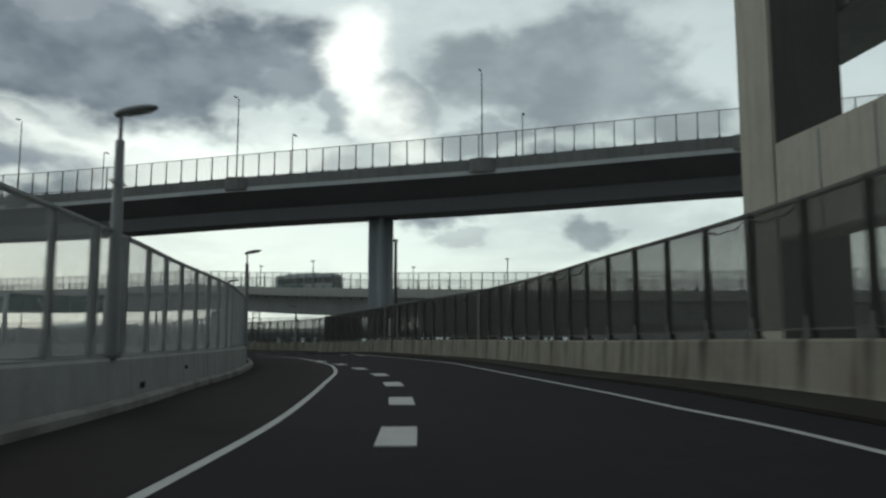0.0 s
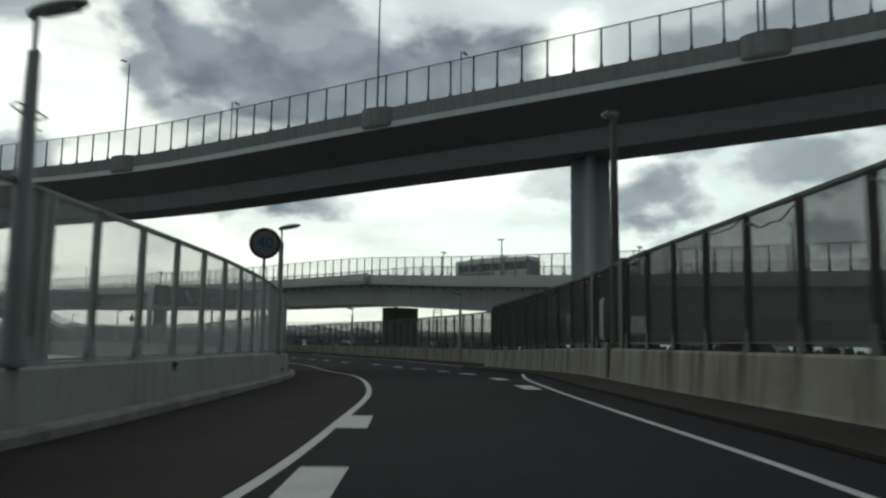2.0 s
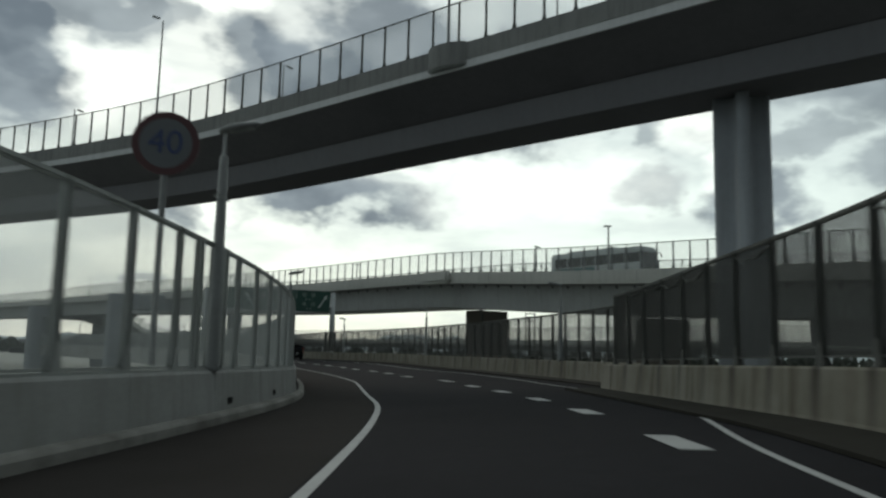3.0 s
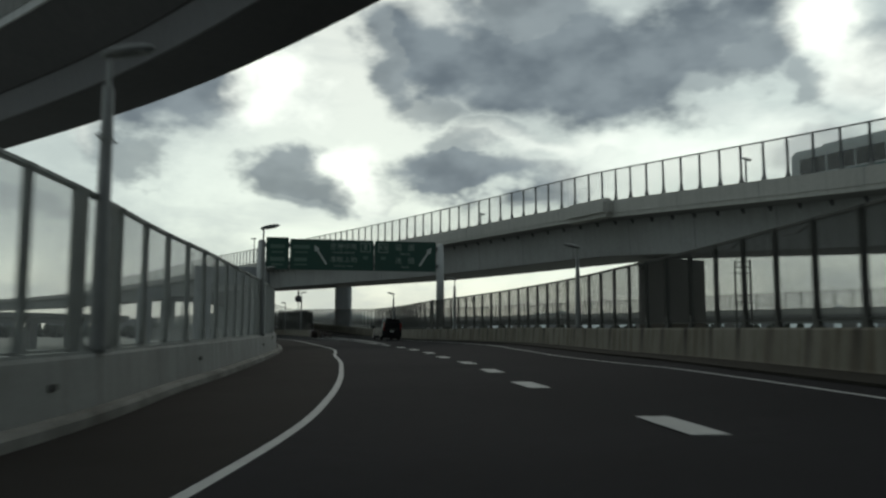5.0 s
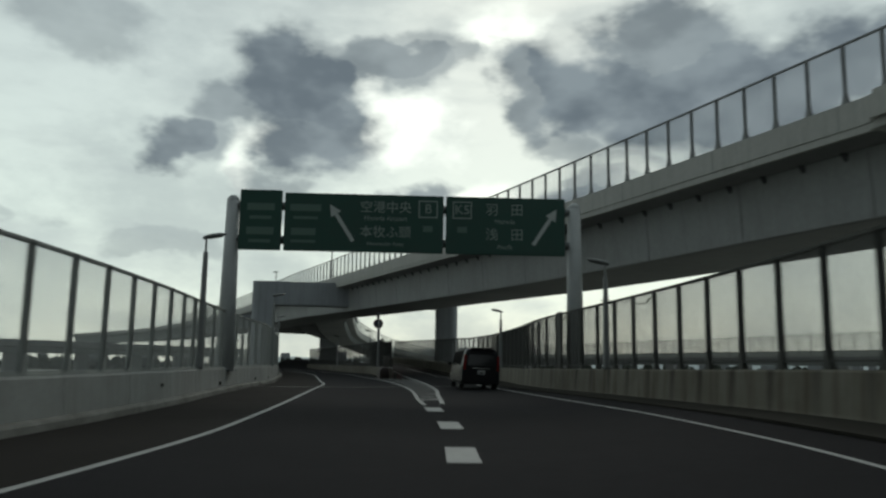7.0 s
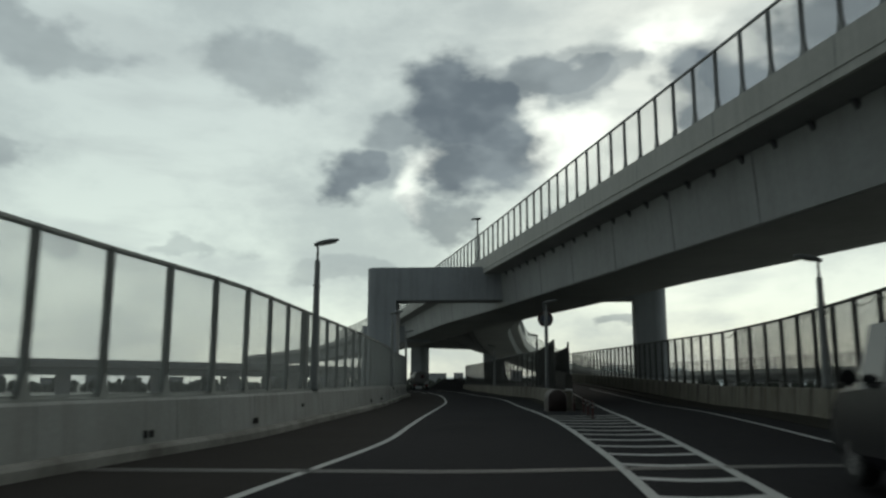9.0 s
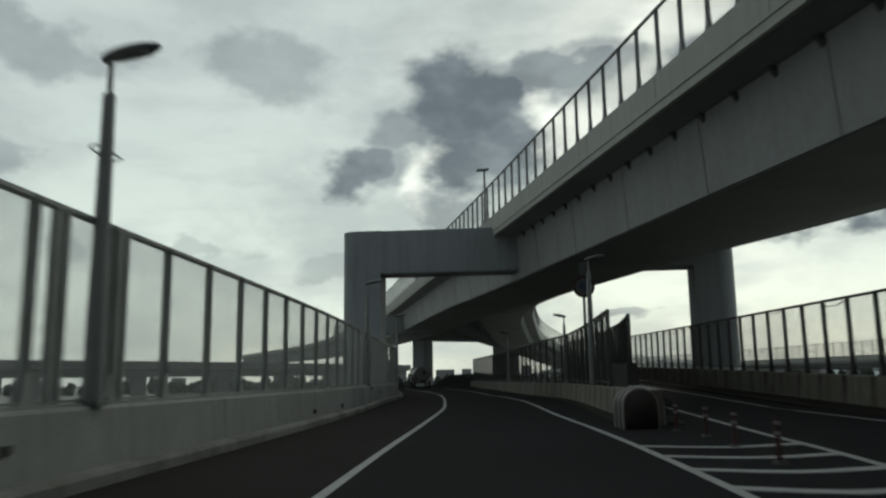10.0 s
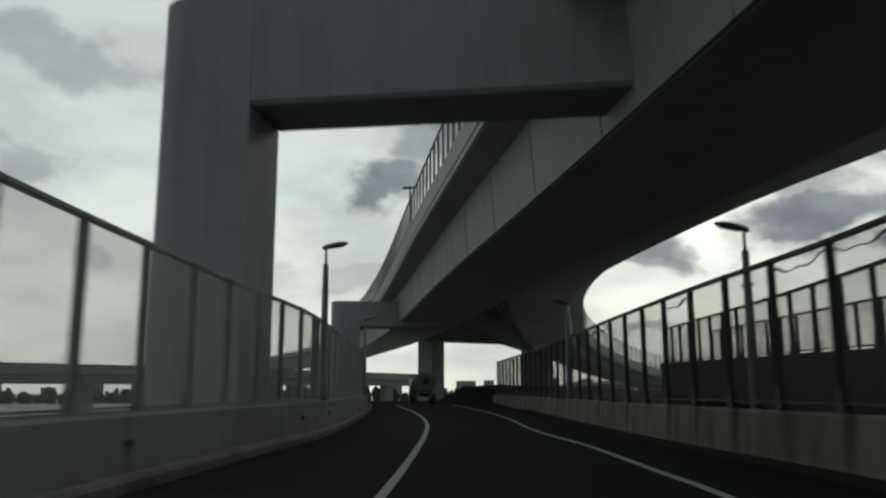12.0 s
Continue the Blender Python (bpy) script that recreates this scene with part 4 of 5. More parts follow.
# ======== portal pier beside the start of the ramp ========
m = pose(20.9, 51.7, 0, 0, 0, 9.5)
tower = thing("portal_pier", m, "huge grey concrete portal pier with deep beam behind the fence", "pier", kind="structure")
bm = bmesh.new()
box(bm, 2.4, 3.2, 14, 4.8, 4.0, 40, bevel=0.12)
part("column", bm, BEIGE, tower)
# added sheet over the near face, dark to stand for its shade
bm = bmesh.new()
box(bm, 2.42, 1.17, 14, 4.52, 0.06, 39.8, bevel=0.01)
part("steel_face", bm, DARKFACE, tower, "thin added sheet, coloured dark for the pier's shaded side")
bm = bmesh.new()
box(bm, 1.25, -8.4, 10.1, 2.46, 19.2, 5.95, bevel=0.12)
part("cross_beam", bm, BEIGE, tower)
bm = bmesh.new()
box(bm, 8.7, -2.0, 22.7, 6.6, 30, 1.1, bevel=0.1)
part("upper_deck", bm, SOFFIT, tower)
bm = bmesh.new()
for k in range(16):
    tube(bm, (5.5, -16.5 + k * 2, 23.2), (5.5, -16.5 + k * 2, 24.3), 0.03, 0.03, 6)
for z in (23.7, 24.3):
    tube(bm, (5.5, -16.8, z), (5.5, 13, z), 0.03, 0.03, 6)
part("handrail", bm, DARKSTEEL, tower)
bm = bmesh.new()
for k in (-3.2, -7.8, -12.4):
    box(bm, -0.01, k, 10.1, 0.05, 0.10, 5.6)
part("drain_strip", bm, GIRDER, tower)

# ======== lower viaduct with its portal frames ========
# drawn to a plan of 1 : 1.22 that starts at the high viaduct; brought to full size after the gantry
FULL_SIZE = Matrix.Translation((3.298, -15.974, -0.728)) @ Matrix.Scale(1.22, 4)
built_before = set(scene.objects)
LOWWEB = material("painted_steel_web", (0.33, 0.34, 0.335), 0.75, grain=0.2, scale=4, stain=0.35, stain_scale=0.25, bump=0.1, streaks=0.22, dirt=(0.18, 0.18, 0.175))
LOW_W = 10.8
LOW = spline([(-330, 205, 10.0), (-250, 198, 10.2), (-190, 183, 10.3), (-156.7, 172.2, 10.3), (-121.4, 158.5, 10.2), (-107.6, 153.1, 9.95), (-98.3, 149.4, 9.75), (-80, 142, 9.45), (-62, 134.8, 9.2), (-42.4, 127.1, 9.3), (-36.7, 124.2, 9.05), (-22, 116.8, 8.15), (0, 106, 7.2), (20, 96, 6.4), (48, 84.5, 5.8), (100, 68, 5.5), (160, 55, 5.5)], 3.0)
low_way = flipped(LOW)
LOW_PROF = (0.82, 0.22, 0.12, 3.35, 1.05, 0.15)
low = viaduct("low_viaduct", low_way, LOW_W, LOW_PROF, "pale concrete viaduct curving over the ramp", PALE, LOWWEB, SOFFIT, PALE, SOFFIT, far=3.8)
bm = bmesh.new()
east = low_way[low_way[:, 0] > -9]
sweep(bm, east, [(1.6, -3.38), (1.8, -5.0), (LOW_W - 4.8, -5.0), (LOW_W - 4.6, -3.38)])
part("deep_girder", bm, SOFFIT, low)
low_fence = dict(width=0.09, sub_frame=False)
fence(low_way, 0.14, 0.0, 1.95, 1.38, (LAMPGREY, MESH), "thin post fence with clear panels on the curving viaduct", start=70, end=400, **low_fence)
fence(low_way, LOW_W - 0.14, 0.0, 1.8, 2.4, (LAMPGREY, MESH), "thin post fence on the far parapet of the curving viaduct", start=60, end=400, **low_fence)

low_lamp_tall = tall_lamp(3.6, "slim grey lamp pole on the viaduct parapet")
spots = [(-22, 116.8, 0), (-102, 150.9, 0), (-130, 162, 0), (4, 104, 0), (30, 92, 0), (-61, 146.1, 1), (-33, 134, 1), (-8, 123, 1), (18, 110, 1), (-90, 160, 1)]
for i, (x, y, far) in enumerate(spots):
    l = beside(low_way, LOW_W - 0.3) if far else beside(low_way, 0.45)
    p, n = on_line(l, x, y)
    turn = math.degrees(math.atan2(n[1], n[0])) + (180 if far else 0)
    m = pose(p[0], p[1], p[2] - 0.2, 0, 0, turn)
    if i == 0:
        low_lamp_tall.matrix_world = m
    else:
        copy_thing(low_lamp_tall, m)

# bulge in the parapet, hanging drain and expansion joint near the first pier
p, n = on_line(low_way, -40.5, 126.2)
turn = math.degrees(math.atan2(n[1], n[0]))
bulge = thing("lamp_bay", pose(p[0], p[1], p[2], 0, 0, turn), "pale concrete lamp bay bulging from the parapet", "lamp bay")
bm = bmesh.new()
box(bm, -0.28, 0, -0.545, 0.84, 4.2, 1.12, bevel=0.22)
part("bay_wall", bm, PALE, bulge)
bm = bmesh.new()
box(bm, -0.26, 0, -1.15, 0.70, 3.9, 0.07, bevel=0.02)
part("bottom_plate", bm, PALE, bulge)
p, n = on_line(low_way, -35.4, 123.6)
turn = math.degrees(math.atan2(n[1], n[0]))
drain = thing("drain_pipe", pose(p[0], p[1], p[2], 0, 0, turn), "dark bent drain pipe under the viaduct edge", "drain pipe")
bm = bmesh.new()
tube(bm, (1.75, 0, -1.7), (1.9, 0.2, -3.2), 0.13, 0.13, 10)
tube(bm, (1.9, 0.2, -3.15), (1.95, 1.7, -3.25), 0.13, 0.13, 10)
tube(bm, (1.95, 1.65, -3.2), (2.6, 2.0, -4.4), 0.13, 0.13, 10)
part("pipe", bm, DARKSTEEL, drain)
for a in ((1.8, 0.08, -2.3), (1.92, 0.9, -3.2)):
    bm = bmesh.new()
    box(bm, *a, 0.34, 0.10, 0.10)
    part("bracket", bm, DARKSTEEL, drain)

# brackets under the deck edge, one by one
edge = thing("edge_brackets", None, "row of dark wedge brackets between deck and girder web", "bracket", kind="structure")
bm = bmesh.new()
par, lip, cant, depth, inset, slope = LOW_PROF
v = [bm.verts.new((x, y, -par - lip - cant + z)) for y in (-0.075, 0.075) for x, z in ((inset - 0.02, 0.0), (inset + 0.17, -0.01), (inset + 0.23, -0.22), (inset + 0.16, -0.25))]
bm.faces.new(v[:4])
bm.faces.new(v[4:][::-1])
for q in range(4):
    bm.faces.new((v[q], v[(q + 1) % 4], v[4 + (q + 1) % 4], v[4 + q]))
bmesh.ops.recalc_face_normals(bm, faces=bm.faces[:])
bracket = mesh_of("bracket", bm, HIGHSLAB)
s = np.r_[0, np.cumsum(np.linalg.norm(np.diff(low_way[:, :2], axis=0), axis=1))]
for d in np.arange(100, 290, 1.7):
    p = np.array([np.interp(d, s, low_way[:, c]) for c in range(3)])
    i = int(np.searchsorted(s, d))
    n = normals(low_way)[min(i, len(s) - 1)]
    if p[0] < -96:
        continue
    ob = part("bracket", bracket, None, edge)
    ob.matrix_world = pose(p[0], p[1], p[2], 0, 0, math.degrees(math.atan2(n[1], n[0])))

joints = thing("girder_joints", None, "thin dark joint lines across the girder and parapet", "joint", kind="structure")
par, lip, cant, depth, inset, slope = LOW_PROF
bm = bmesh.new()
a, b = Vector((inset + 0.15, 0, -par - lip - cant - 0.05)), Vector((inset + 0.15 + slope, 0, -depth))
tube(bm, a, b, 0.022, 0.022, 6)
web_joint = mesh_of("web_joint", bm, SOFFIT)
bm = bmesh.new()
box(bm, 0.0, 0, -par / 2, 0.012, 0.025, par - 0.02)
parapet_joint = mesh_of("parapet_joint", bm, SOFFIT)
for d in np.arange(90, 330, 5.5):
    p = np.array([np.interp(d, s, low_way[:, c]) for c in range(3)])
    n = normals(low_way)[min(int(np.searchsorted(s, d)), len(s) - 1)]
    m = pose(p[0], p[1], p[2], 0, 0, math.degrees(math.atan2(n[1], n[0])))
    part("web_joint", web_joint, None, joints).matrix_world = m
    part("parapet_joint", parapet_joint, None, joints).matrix_world = m

BROWN = material("dark_brown_concrete", (0.10, 0.088, 0.075), 0.9, grain=0.3, scale=4, stain=0.4, stain_scale=0.3, dirt=(0.05, 0.045, 0.04))
for x, y, w in [(-36.2, 130.2, 2.5), (-17.5, 121.3, 2.8), (0.5, 112.3, 2.8), (19, 103, 2.8), (47, 91, 2.8)]:
    p, n = on_line(low_way, x, y)
    column("low_pier", x, y, p[2] - 3.62, w, 3.6, math.degrees(math.atan2(n[1], n[0])) - 90, BROWN, "dark square concrete pier under the curving viaduct", round_it=0.12)


def portal_column(plan, top):
    bm = bmesh.new()
    lo, hi = [bm.verts.new((px, py, -6)) for px, py in plan], [bm.verts.new((px, py, top)) for px, py in plan]
    for k in range(len(plan)):
        bm.faces.new((lo[k], lo[(k + 1) % len(plan)], hi[(k + 1) % len(plan)], hi[k]))
    bm.faces.new(hi)
    bm.faces.new(lo[::-1])
    bmesh.ops.bevel(bm, geom=[e for e in bm.edges if e.verts[0].co.z == top and e.verts[1].co.z == top], offset=0.06, segments=2, affect="EDGES")
    return bm


def portal(x, y, turn, span, top, bottom, wide, thick, label, leg=None):
    """A rigid frame over the ramp: a round-ended column and a beam that runs along +x into the girder, or on to a second leg of that height."""
    fr = thing("portal_frame", pose(x, y, 0, 0, 0, turn), label, "portal pier", "portal frames of the curving viaduct", "structure")
    r = wide / 2
    plan = [(r - math.sin(a) * r, r * math.cos(a)) for a in np.linspace(0, math.pi, 17)] + [(thick, -r), (thick, r)]
    part("column", portal_column(plan, top), COLUMN, fr)
    if leg:
        part("column", portal_column([(span + thick - px, py) for px, py in plan], leg), COLUMN, fr)
    bm = bmesh.new()
    box(bm, (span + thick) / 2, 0, (top + bottom) / 2, span - thick + 0.004, wide - 0.03, top - bottom - 0.02)
    bmesh.ops.bevel(bm, geom=[e for e in bm.edges if abs(e.verts[0].co.x - e.verts[1].co.x) > 1], offset=0.05, segments=2, affect="EDGES")
    part("beam", bm, COLUMN, fr)
    # added sheet below the beam, darker than its paint to show shade
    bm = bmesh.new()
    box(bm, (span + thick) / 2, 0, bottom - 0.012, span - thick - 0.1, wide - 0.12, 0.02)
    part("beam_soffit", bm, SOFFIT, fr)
    return fr


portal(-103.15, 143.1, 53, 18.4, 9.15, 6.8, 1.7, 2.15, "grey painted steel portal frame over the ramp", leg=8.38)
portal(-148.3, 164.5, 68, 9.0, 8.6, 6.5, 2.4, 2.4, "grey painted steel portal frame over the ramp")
column("low_pier", -166.9, 184.2, 6.9, 2.4, 2.4, 30, COLUMN, "grey pier under the curving viaduct in the distance")
column("low_pier", -167.2, 199.6, 6.9, 3.4, 2.6, 30, COLUMN, "grey pier under the curving viaduct in the distance")
bm = bmesh.new()
box(bm, 0, 0, 8.0, 22, 2.4, 2.2, bevel=0.1)
ob = tagged(part("cross_beam", bm, SOFFIT), "dark cross beam on two piers of the viaduct", "beam", kind="structure")
ob.matrix_world = pose(-167.3, 191, 0, 0, 0, 93)

# descending side ramp behind the gore
SIDE = spline([(-48, 141.2, 8.9), (-57, 146.2, 8.95), (-66, 150.6, 9.0), (-80, 156.2, 9.3), (-91, 159.8, 9.5), (-98, 162.0, 9.6), (-106, 164.7, 9.65), (-120, 170.9, 9.65), (-131, 177.6, 9.4), (-141, 185.6, 8.6), (-152.8, 196, 7.4), (-161, 206.5, 6.1), (-167, 218, 4.6), (-172, 236, 3.0), (-174, 260, 2.0)], 2.5)
SIDE_WAY = flipped(SIDE)
viaduct("side_ramp", SIDE_WAY, 7.0, (0.9, 0.2, 0.2, 2.0, 0.9, 0.3), "pale concrete side ramp branching from the curving viaduct", PALE, GIRDER, SOFFIT)
# slab that closes the gap where the two decks part
bm = bmesh.new()
rows = []
north = beside(low_way, LOW_W - 0.4)
south = beside(SIDE_WAY, 6.6)
for x in np.arange(-172, -126, 2.0):
    a = north[int(np.argmin(abs(north[:, 0] - x)))]
    b = south[int(np.argmin(abs(south[:, 0] - x)))]
    rows.append([(*a[:2], a[2] - 1.3), (*b[:2], b[2] - 1.3), (*b[:2], b[2] - 1.05), (*a[:2], a[2] - 1.05)])
rows = [[bm.verts.new(c) for c in r] for r in rows if r[1][1] > r[0][1] - 3.0]
for a, b in zip(rows[:-1], rows[1:]):
    for k in range(4):
        bm.faces.new((a[k], a[(k + 1) % 4], b[(k + 1) % 4], b[k]))
bm.faces.new(rows[0])
bm.faces.new(rows[-1][::-1])
# dark material paints in the shade below the decks
tagged(part("deck_slab", bm, HIGHSLAB), "concrete slab between the parting decks, coloured dark for shade", "viaduct", kind="structure")
fence(SIDE_WAY, 0.13, 0.0, 1.9, 1.5, (LAMPGREY, MESH), "thin post fence along the descending side ramp", start=4, end=150, **low_fence)
fence(SIDE_WAY, 6.87, 0.0, 1.9, 2.2, (LAMPGREY, MESH), "thin post fence along the inner side of the side ramp", start=4, end=110, **low_fence)

# far viaduct to the west, with its piers
FAR = spline([(-150, -40, 5.2), (-168, 20, 5.0), (-182, 80, 4.9), (-196, 130, 4.9), (-215, 175, 4.9), (-245, 225, 4.9)], 6.0)
viaduct("far_viaduct", FAR[::-1].copy(), 9.0, (0.9, 0.4, 0.3, 2.6, 1.4, 0.3), "long low concrete viaduct in the distance", FASCIA, GIRDER, SOFFIT)
for i in range(3, len(FAR) - 1, 3):
    x, y, z = FAR[i]
    column("far_pier", x - 4.5, y, z - 2.6, 2.2, 2.2, 0, SOFFIT, "square concrete pier of the distant viaduct", round_it=0.1)
EAST = spline([(150, 150, 4.2), (90, 165, 4.2), (30, 186, 4.2), (-20, 206, 4.2), (-80, 236, 4.2), (-150, 270, 4.2), (-230, 305, 4.2), (-330, 345, 4.2)], 8.0)
fence(EAST[::-1].copy(), 0.15, 0.0, 3.0, 3.0, (DARKSTEEL, MESH), "far thin post fence with hazy panels", **low_fence)
viaduct("far_viaduct", EAST[::-1].copy(), 9.0, (0.9, 0.4, 0.3, 2.2, 1.4, 0.3), "long low concrete viaduct in the distance", PALE, GIRDER, SOFFIT)
for i in range(1, len(EAST) - 1, 3):
    x, y, z = EAST[i]
    column("far_pier", x, y + 4, z - 2.2, 2.0, 2.0, 0, SOFFIT, "square concrete pier of the distant viaduct", round_it=0.1)


# ======== sign gantry ========
LETTER = material("dull_reflective_white", (0.27, 0.33, 0.30), 0.6, grain=0.2, scale=8)


def text_mesh(body, size, mat, parent, m, name="lettering"):
    cu = bpy.data.curves.new("lettering", "FONT")
    cu.body, cu.size, cu.extrude, cu.align_x, cu.align_y = body, size, 0.006, "CENTER", "CENTER"
    tmp = bpy.data.objects.new("lettering_tmp", cu)
    scene.collection.objects.link(tmp)
    me = bpy.data.meshes.new_from_object(tmp.evaluated_get(bpy.context.evaluated_depsgraph_get()))
    bpy.data.objects.remove(tmp)
    me.materials.clear()
    me.materials.append(mat)
    ob = new(name, me)
    ob.parent = parent
    ob.matrix_local = m
    return tagged(ob, kind="stuff") if len(body) > 1 else ob


POSTGREY = material("pale_painted_post", (0.42, 0.44, 0.44), 0.5, grain=0.15, scale=10, stain=0.2, stain_scale=1.0, dirt=(0.25, 0.25, 0.25))


DIMBAR = material("faded_reflective_white", (0.10, 0.17, 0.14), 0.6, grain=0.2, scale=8)


def gantry():
    a, b = Vector((-60.35, 117.0, 0)), Vector((-52.25, 126.0, 0))
    d = b - a
    turn = math.degrees(math.atan2(d.y, d.x))
    long = d.length
    g = thing("sign_gantry", pose(a.x, a.y, 0, 0, 0, turn), "grey steel sign gantry with dark green direction boards", "road sign")
    zb, zt = 5.32, 7.50
    for x, foot in ((-0.33, 0.93), (long + 0.42, 1.02)):
        bm = bmesh.new()
        tube(bm, (x, 0.35, foot), (x, 0.35, zt - 0.3), 0.34, 0.24, 20)
        bmesh.ops.create_uvsphere(bm, u_segments=20, v_segments=8, radius=0.24, matrix=Matrix.Translation((x, 0.35, zt - 0.3)))
        post = part("post", bm, POSTGREY, g, smooth=True)
        bm = bmesh.new()
        box(bm, x, 0.35, foot, 0.80, 0.80, 0.05, bevel=0.01)
        part("base_plate", bm, LAMPGREY, post)
    for z in (zb + 0.45, zt - 0.45):
        bm = bmesh.new()
        tube(bm, (-0.3, 0.35, z), (long + 0.3, 0.35, z), 0.16, 0.16, 12)
        part("cross_beam", bm, LAMPGREY, g)

    def board(x0, x1, z0, z1):
        bm = bmesh.new()
        box(bm, (x0 + x1) / 2, 0.0, (z0 + z1) / 2, x1 - x0, 0.07, z1 - z0, bevel=0.02)
        bd = part("sign_board", bm, GREEN, g, "dark green direction board")
        for q in range(3):
            bm = bmesh.new()
            box(bm, x0 + (x1 - x0) * (q + 0.5) / 3, 0.09, (z0 + z1) / 2, 0.08, 0.10, z1 - z0 - 0.1)
            part("back_rib", bm, STEEL, bd)
        return bd

    up = Matrix.Rotation(radians(90), 4, "X")

    def put(body, size, x, z, owner, mat=LETTER):
        text_mesh(body, size, mat, owner, Matrix.Translation((x, -0.045, z)) @ up)

    def bars(cells, owner):
        for x, z, w, h in cells:
            bm = bmesh.new()
            box(bm, x, -0.042, z, w, 0.012, h)
            part("text_bar", bm, DIMBAR, owner)

    def arrow(x, z, lean, owner):
        bm = bmesh.new()
        m = Matrix.Translation((x, -0.045, z)) @ Matrix.Rotation(radians(lean), 4, "Y")
        box(bm, 0, 0, -0.15, 0.14, 0.014, 1.25, m)
        v = [bm.verts.new(m @ Vector(c)) for c in ((-0.22, -0.007, 0.42), (0.22, -0.007, 0.42), (0, -0.007, 0.85), (-0.22, 0.007, 0.42), (0.22, 0.007, 0.42), (0, 0.007, 0.85))]
        for f in ((0, 1, 2), (5, 4, 3), (0, 3, 4, 1), (1, 4, 5, 2), (2, 5, 3, 0)):
            bm.faces.new([v[i] for i in f])
        part("arrow", bm, WHITE, owner)

    def shield(x, z, body, owner):
        bm = bmesh.new()
        box(bm, x, -0.042, z, 0.72, 0.012, 0.66, bevel=0.0)
        s = part("route_shield", bm, LETTER, owner)
        bm = bmesh.new()
        box(bm, x, -0.050, z, 0.62, 0.012, 0.56)
        part("shield_face", bm, GREEN, s)
        text_mesh(body, 0.50, LETTER, s, Matrix.Translation((x, -0.060, z)) @ up)

    w = long
    b1 = board(0.0, w * 0.128, zb + 0.0, zt + 0.08)
    b2 = board(w * 0.136, w * 0.622, zb, zt)
    b3 = board(w * 0.630, w, zb, zt)
    bars([(w * 0.064, zb + 1.62, 1.0, 0.26), (w * 0.064, zb + 1.22, 0.8, 0.12), (w * 0.064, zb + 0.72, 1.0, 0.28), (w * 0.064, zb + 0.34, 0.8, 0.12)], b1)
    bars([(w * 0.200, zb + 1.62, 1.15, 0.26), (w * 0.200, zb + 1.24, 0.9, 0.10), (w * 0.195, zb + 0.72, 0.9, 0.26), (w * 0.195, zb + 0.36, 0.9, 0.10)], b2)
    arrow(w * 0.312, zb + 1.05, -33, b2)
    put("空港中央", 0.48, w * 0.445, zb + 1.68, b2)
    put("Haneda Airport", 0.25, w * 0.445, zb + 1.28, b2)
    put("本牧ふ頭", 0.48, w * 0.445, zb + 0.74, b2)
    put("Honmoku Futo", 0.22, w * 0.445, zb + 0.32, b2)
    shield(w * 0.575, zb + 1.66, "B", b2)
    bars([(w * 0.575, zb + 0.92, 0.36, 0.22)], b2)
    shield(w * 0.680, zb + 1.66, "K5", b3)
    bars([(w * 0.680, zb + 0.92, 0.36, 0.22)], b3)
    put("羽", 0.50, w * 0.772, zb + 1.68, b3)
    put("田", 0.50, w * 0.850, zb + 1.68, b3)
    put("Haneda", 0.25, w * 0.812, zb + 1.26, b3)
    put("浅", 0.50, w * 0.772, zb + 0.74, b3)
    put("田", 0.50, w * 0.850, zb + 0.74, b3)
    put("Asada", 0.25, w * 0.812, zb + 0.30, b3)
    arrow(w * 0.935, zb + 1.05, 33, b3)


gantry()


# ======== speed sign and small signs ========
SIGNFACE = material("dull_sign_face", (0.09, 0.098, 0.105), 0.6, grain=0.15, scale=8)


def round_sign(x, y, z, r, turn, foot, label, face, ring, digits=None):
    s = thing("speed_sign" if digits else "round_sign", pose(x, y, 0, 0, 0, turn), label, "road sign")
    bm = bmesh.new()
    tube(bm, (0, 0.06, foot), (0, 0.06, z + r * 0.6), 0.055, 0.055, 12)
    part("pole", bm, LAMPGREY, s)
    up = Matrix.Rotation(radians(90), 4, "X")
    bm = bmesh.new()
    bmesh.ops.create_cone(bm, cap_ends=True, segments=40, radius1=r, radius2=r, depth=0.03, matrix=Matrix.Translation((0, 0, z)) @ up)
    d = part("disc", bm, ring, s)
    bm = bmesh.new()
    bmesh.ops.create_cone(bm, cap_ends=True, segments=40, radius1=r * 0.78, radius2=r * 0.78, depth=0.012, matrix=Matrix.Translation((0, -0.020, z)) @ up)
    part("face", bm, face, d)
    if digits:
        text_mesh(digits, r * 1.05, BLUE, d, Matrix.Translation((0, -0.032, z)) @ up, "numeral")
    bm = bmesh.new()
    for k in (-0.3, 0.3):
        box(bm, 0, 0.045, z + k * r, 0.2, 0.05, 0.05)
    part("clamp", bm, STEEL, s)
    return s


round_sign(-86.9, 145.85, 4.66, 0.42, 56, 1.2, "round speed limit sign on a tall pole at the gore", SIGNFACE, RED, "40")
bm = bmesh.new()
box(bm, 0, 0, 0, 0.24, 0.04, 0.50, bevel=0.01)
ob = tagged(part("small_plate", bm, SIGNFACE), "small pale plate above the round sign", "road sign")
ob.matrix_world = pose(-86.9, 145.82, 5.36, 0, 0, 56)

for ob in scene.objects:
    if ob not in built_before and ob.parent is None:
        ob.matrix_world = FULL_SIZE @ ob.matrix_world

round_sign(-15.75, 63.0, 4.77, 0.57, 38, 0.9, "round white speed limit sign with red ring on a tall pole", SIGNFACE, RED, "40")


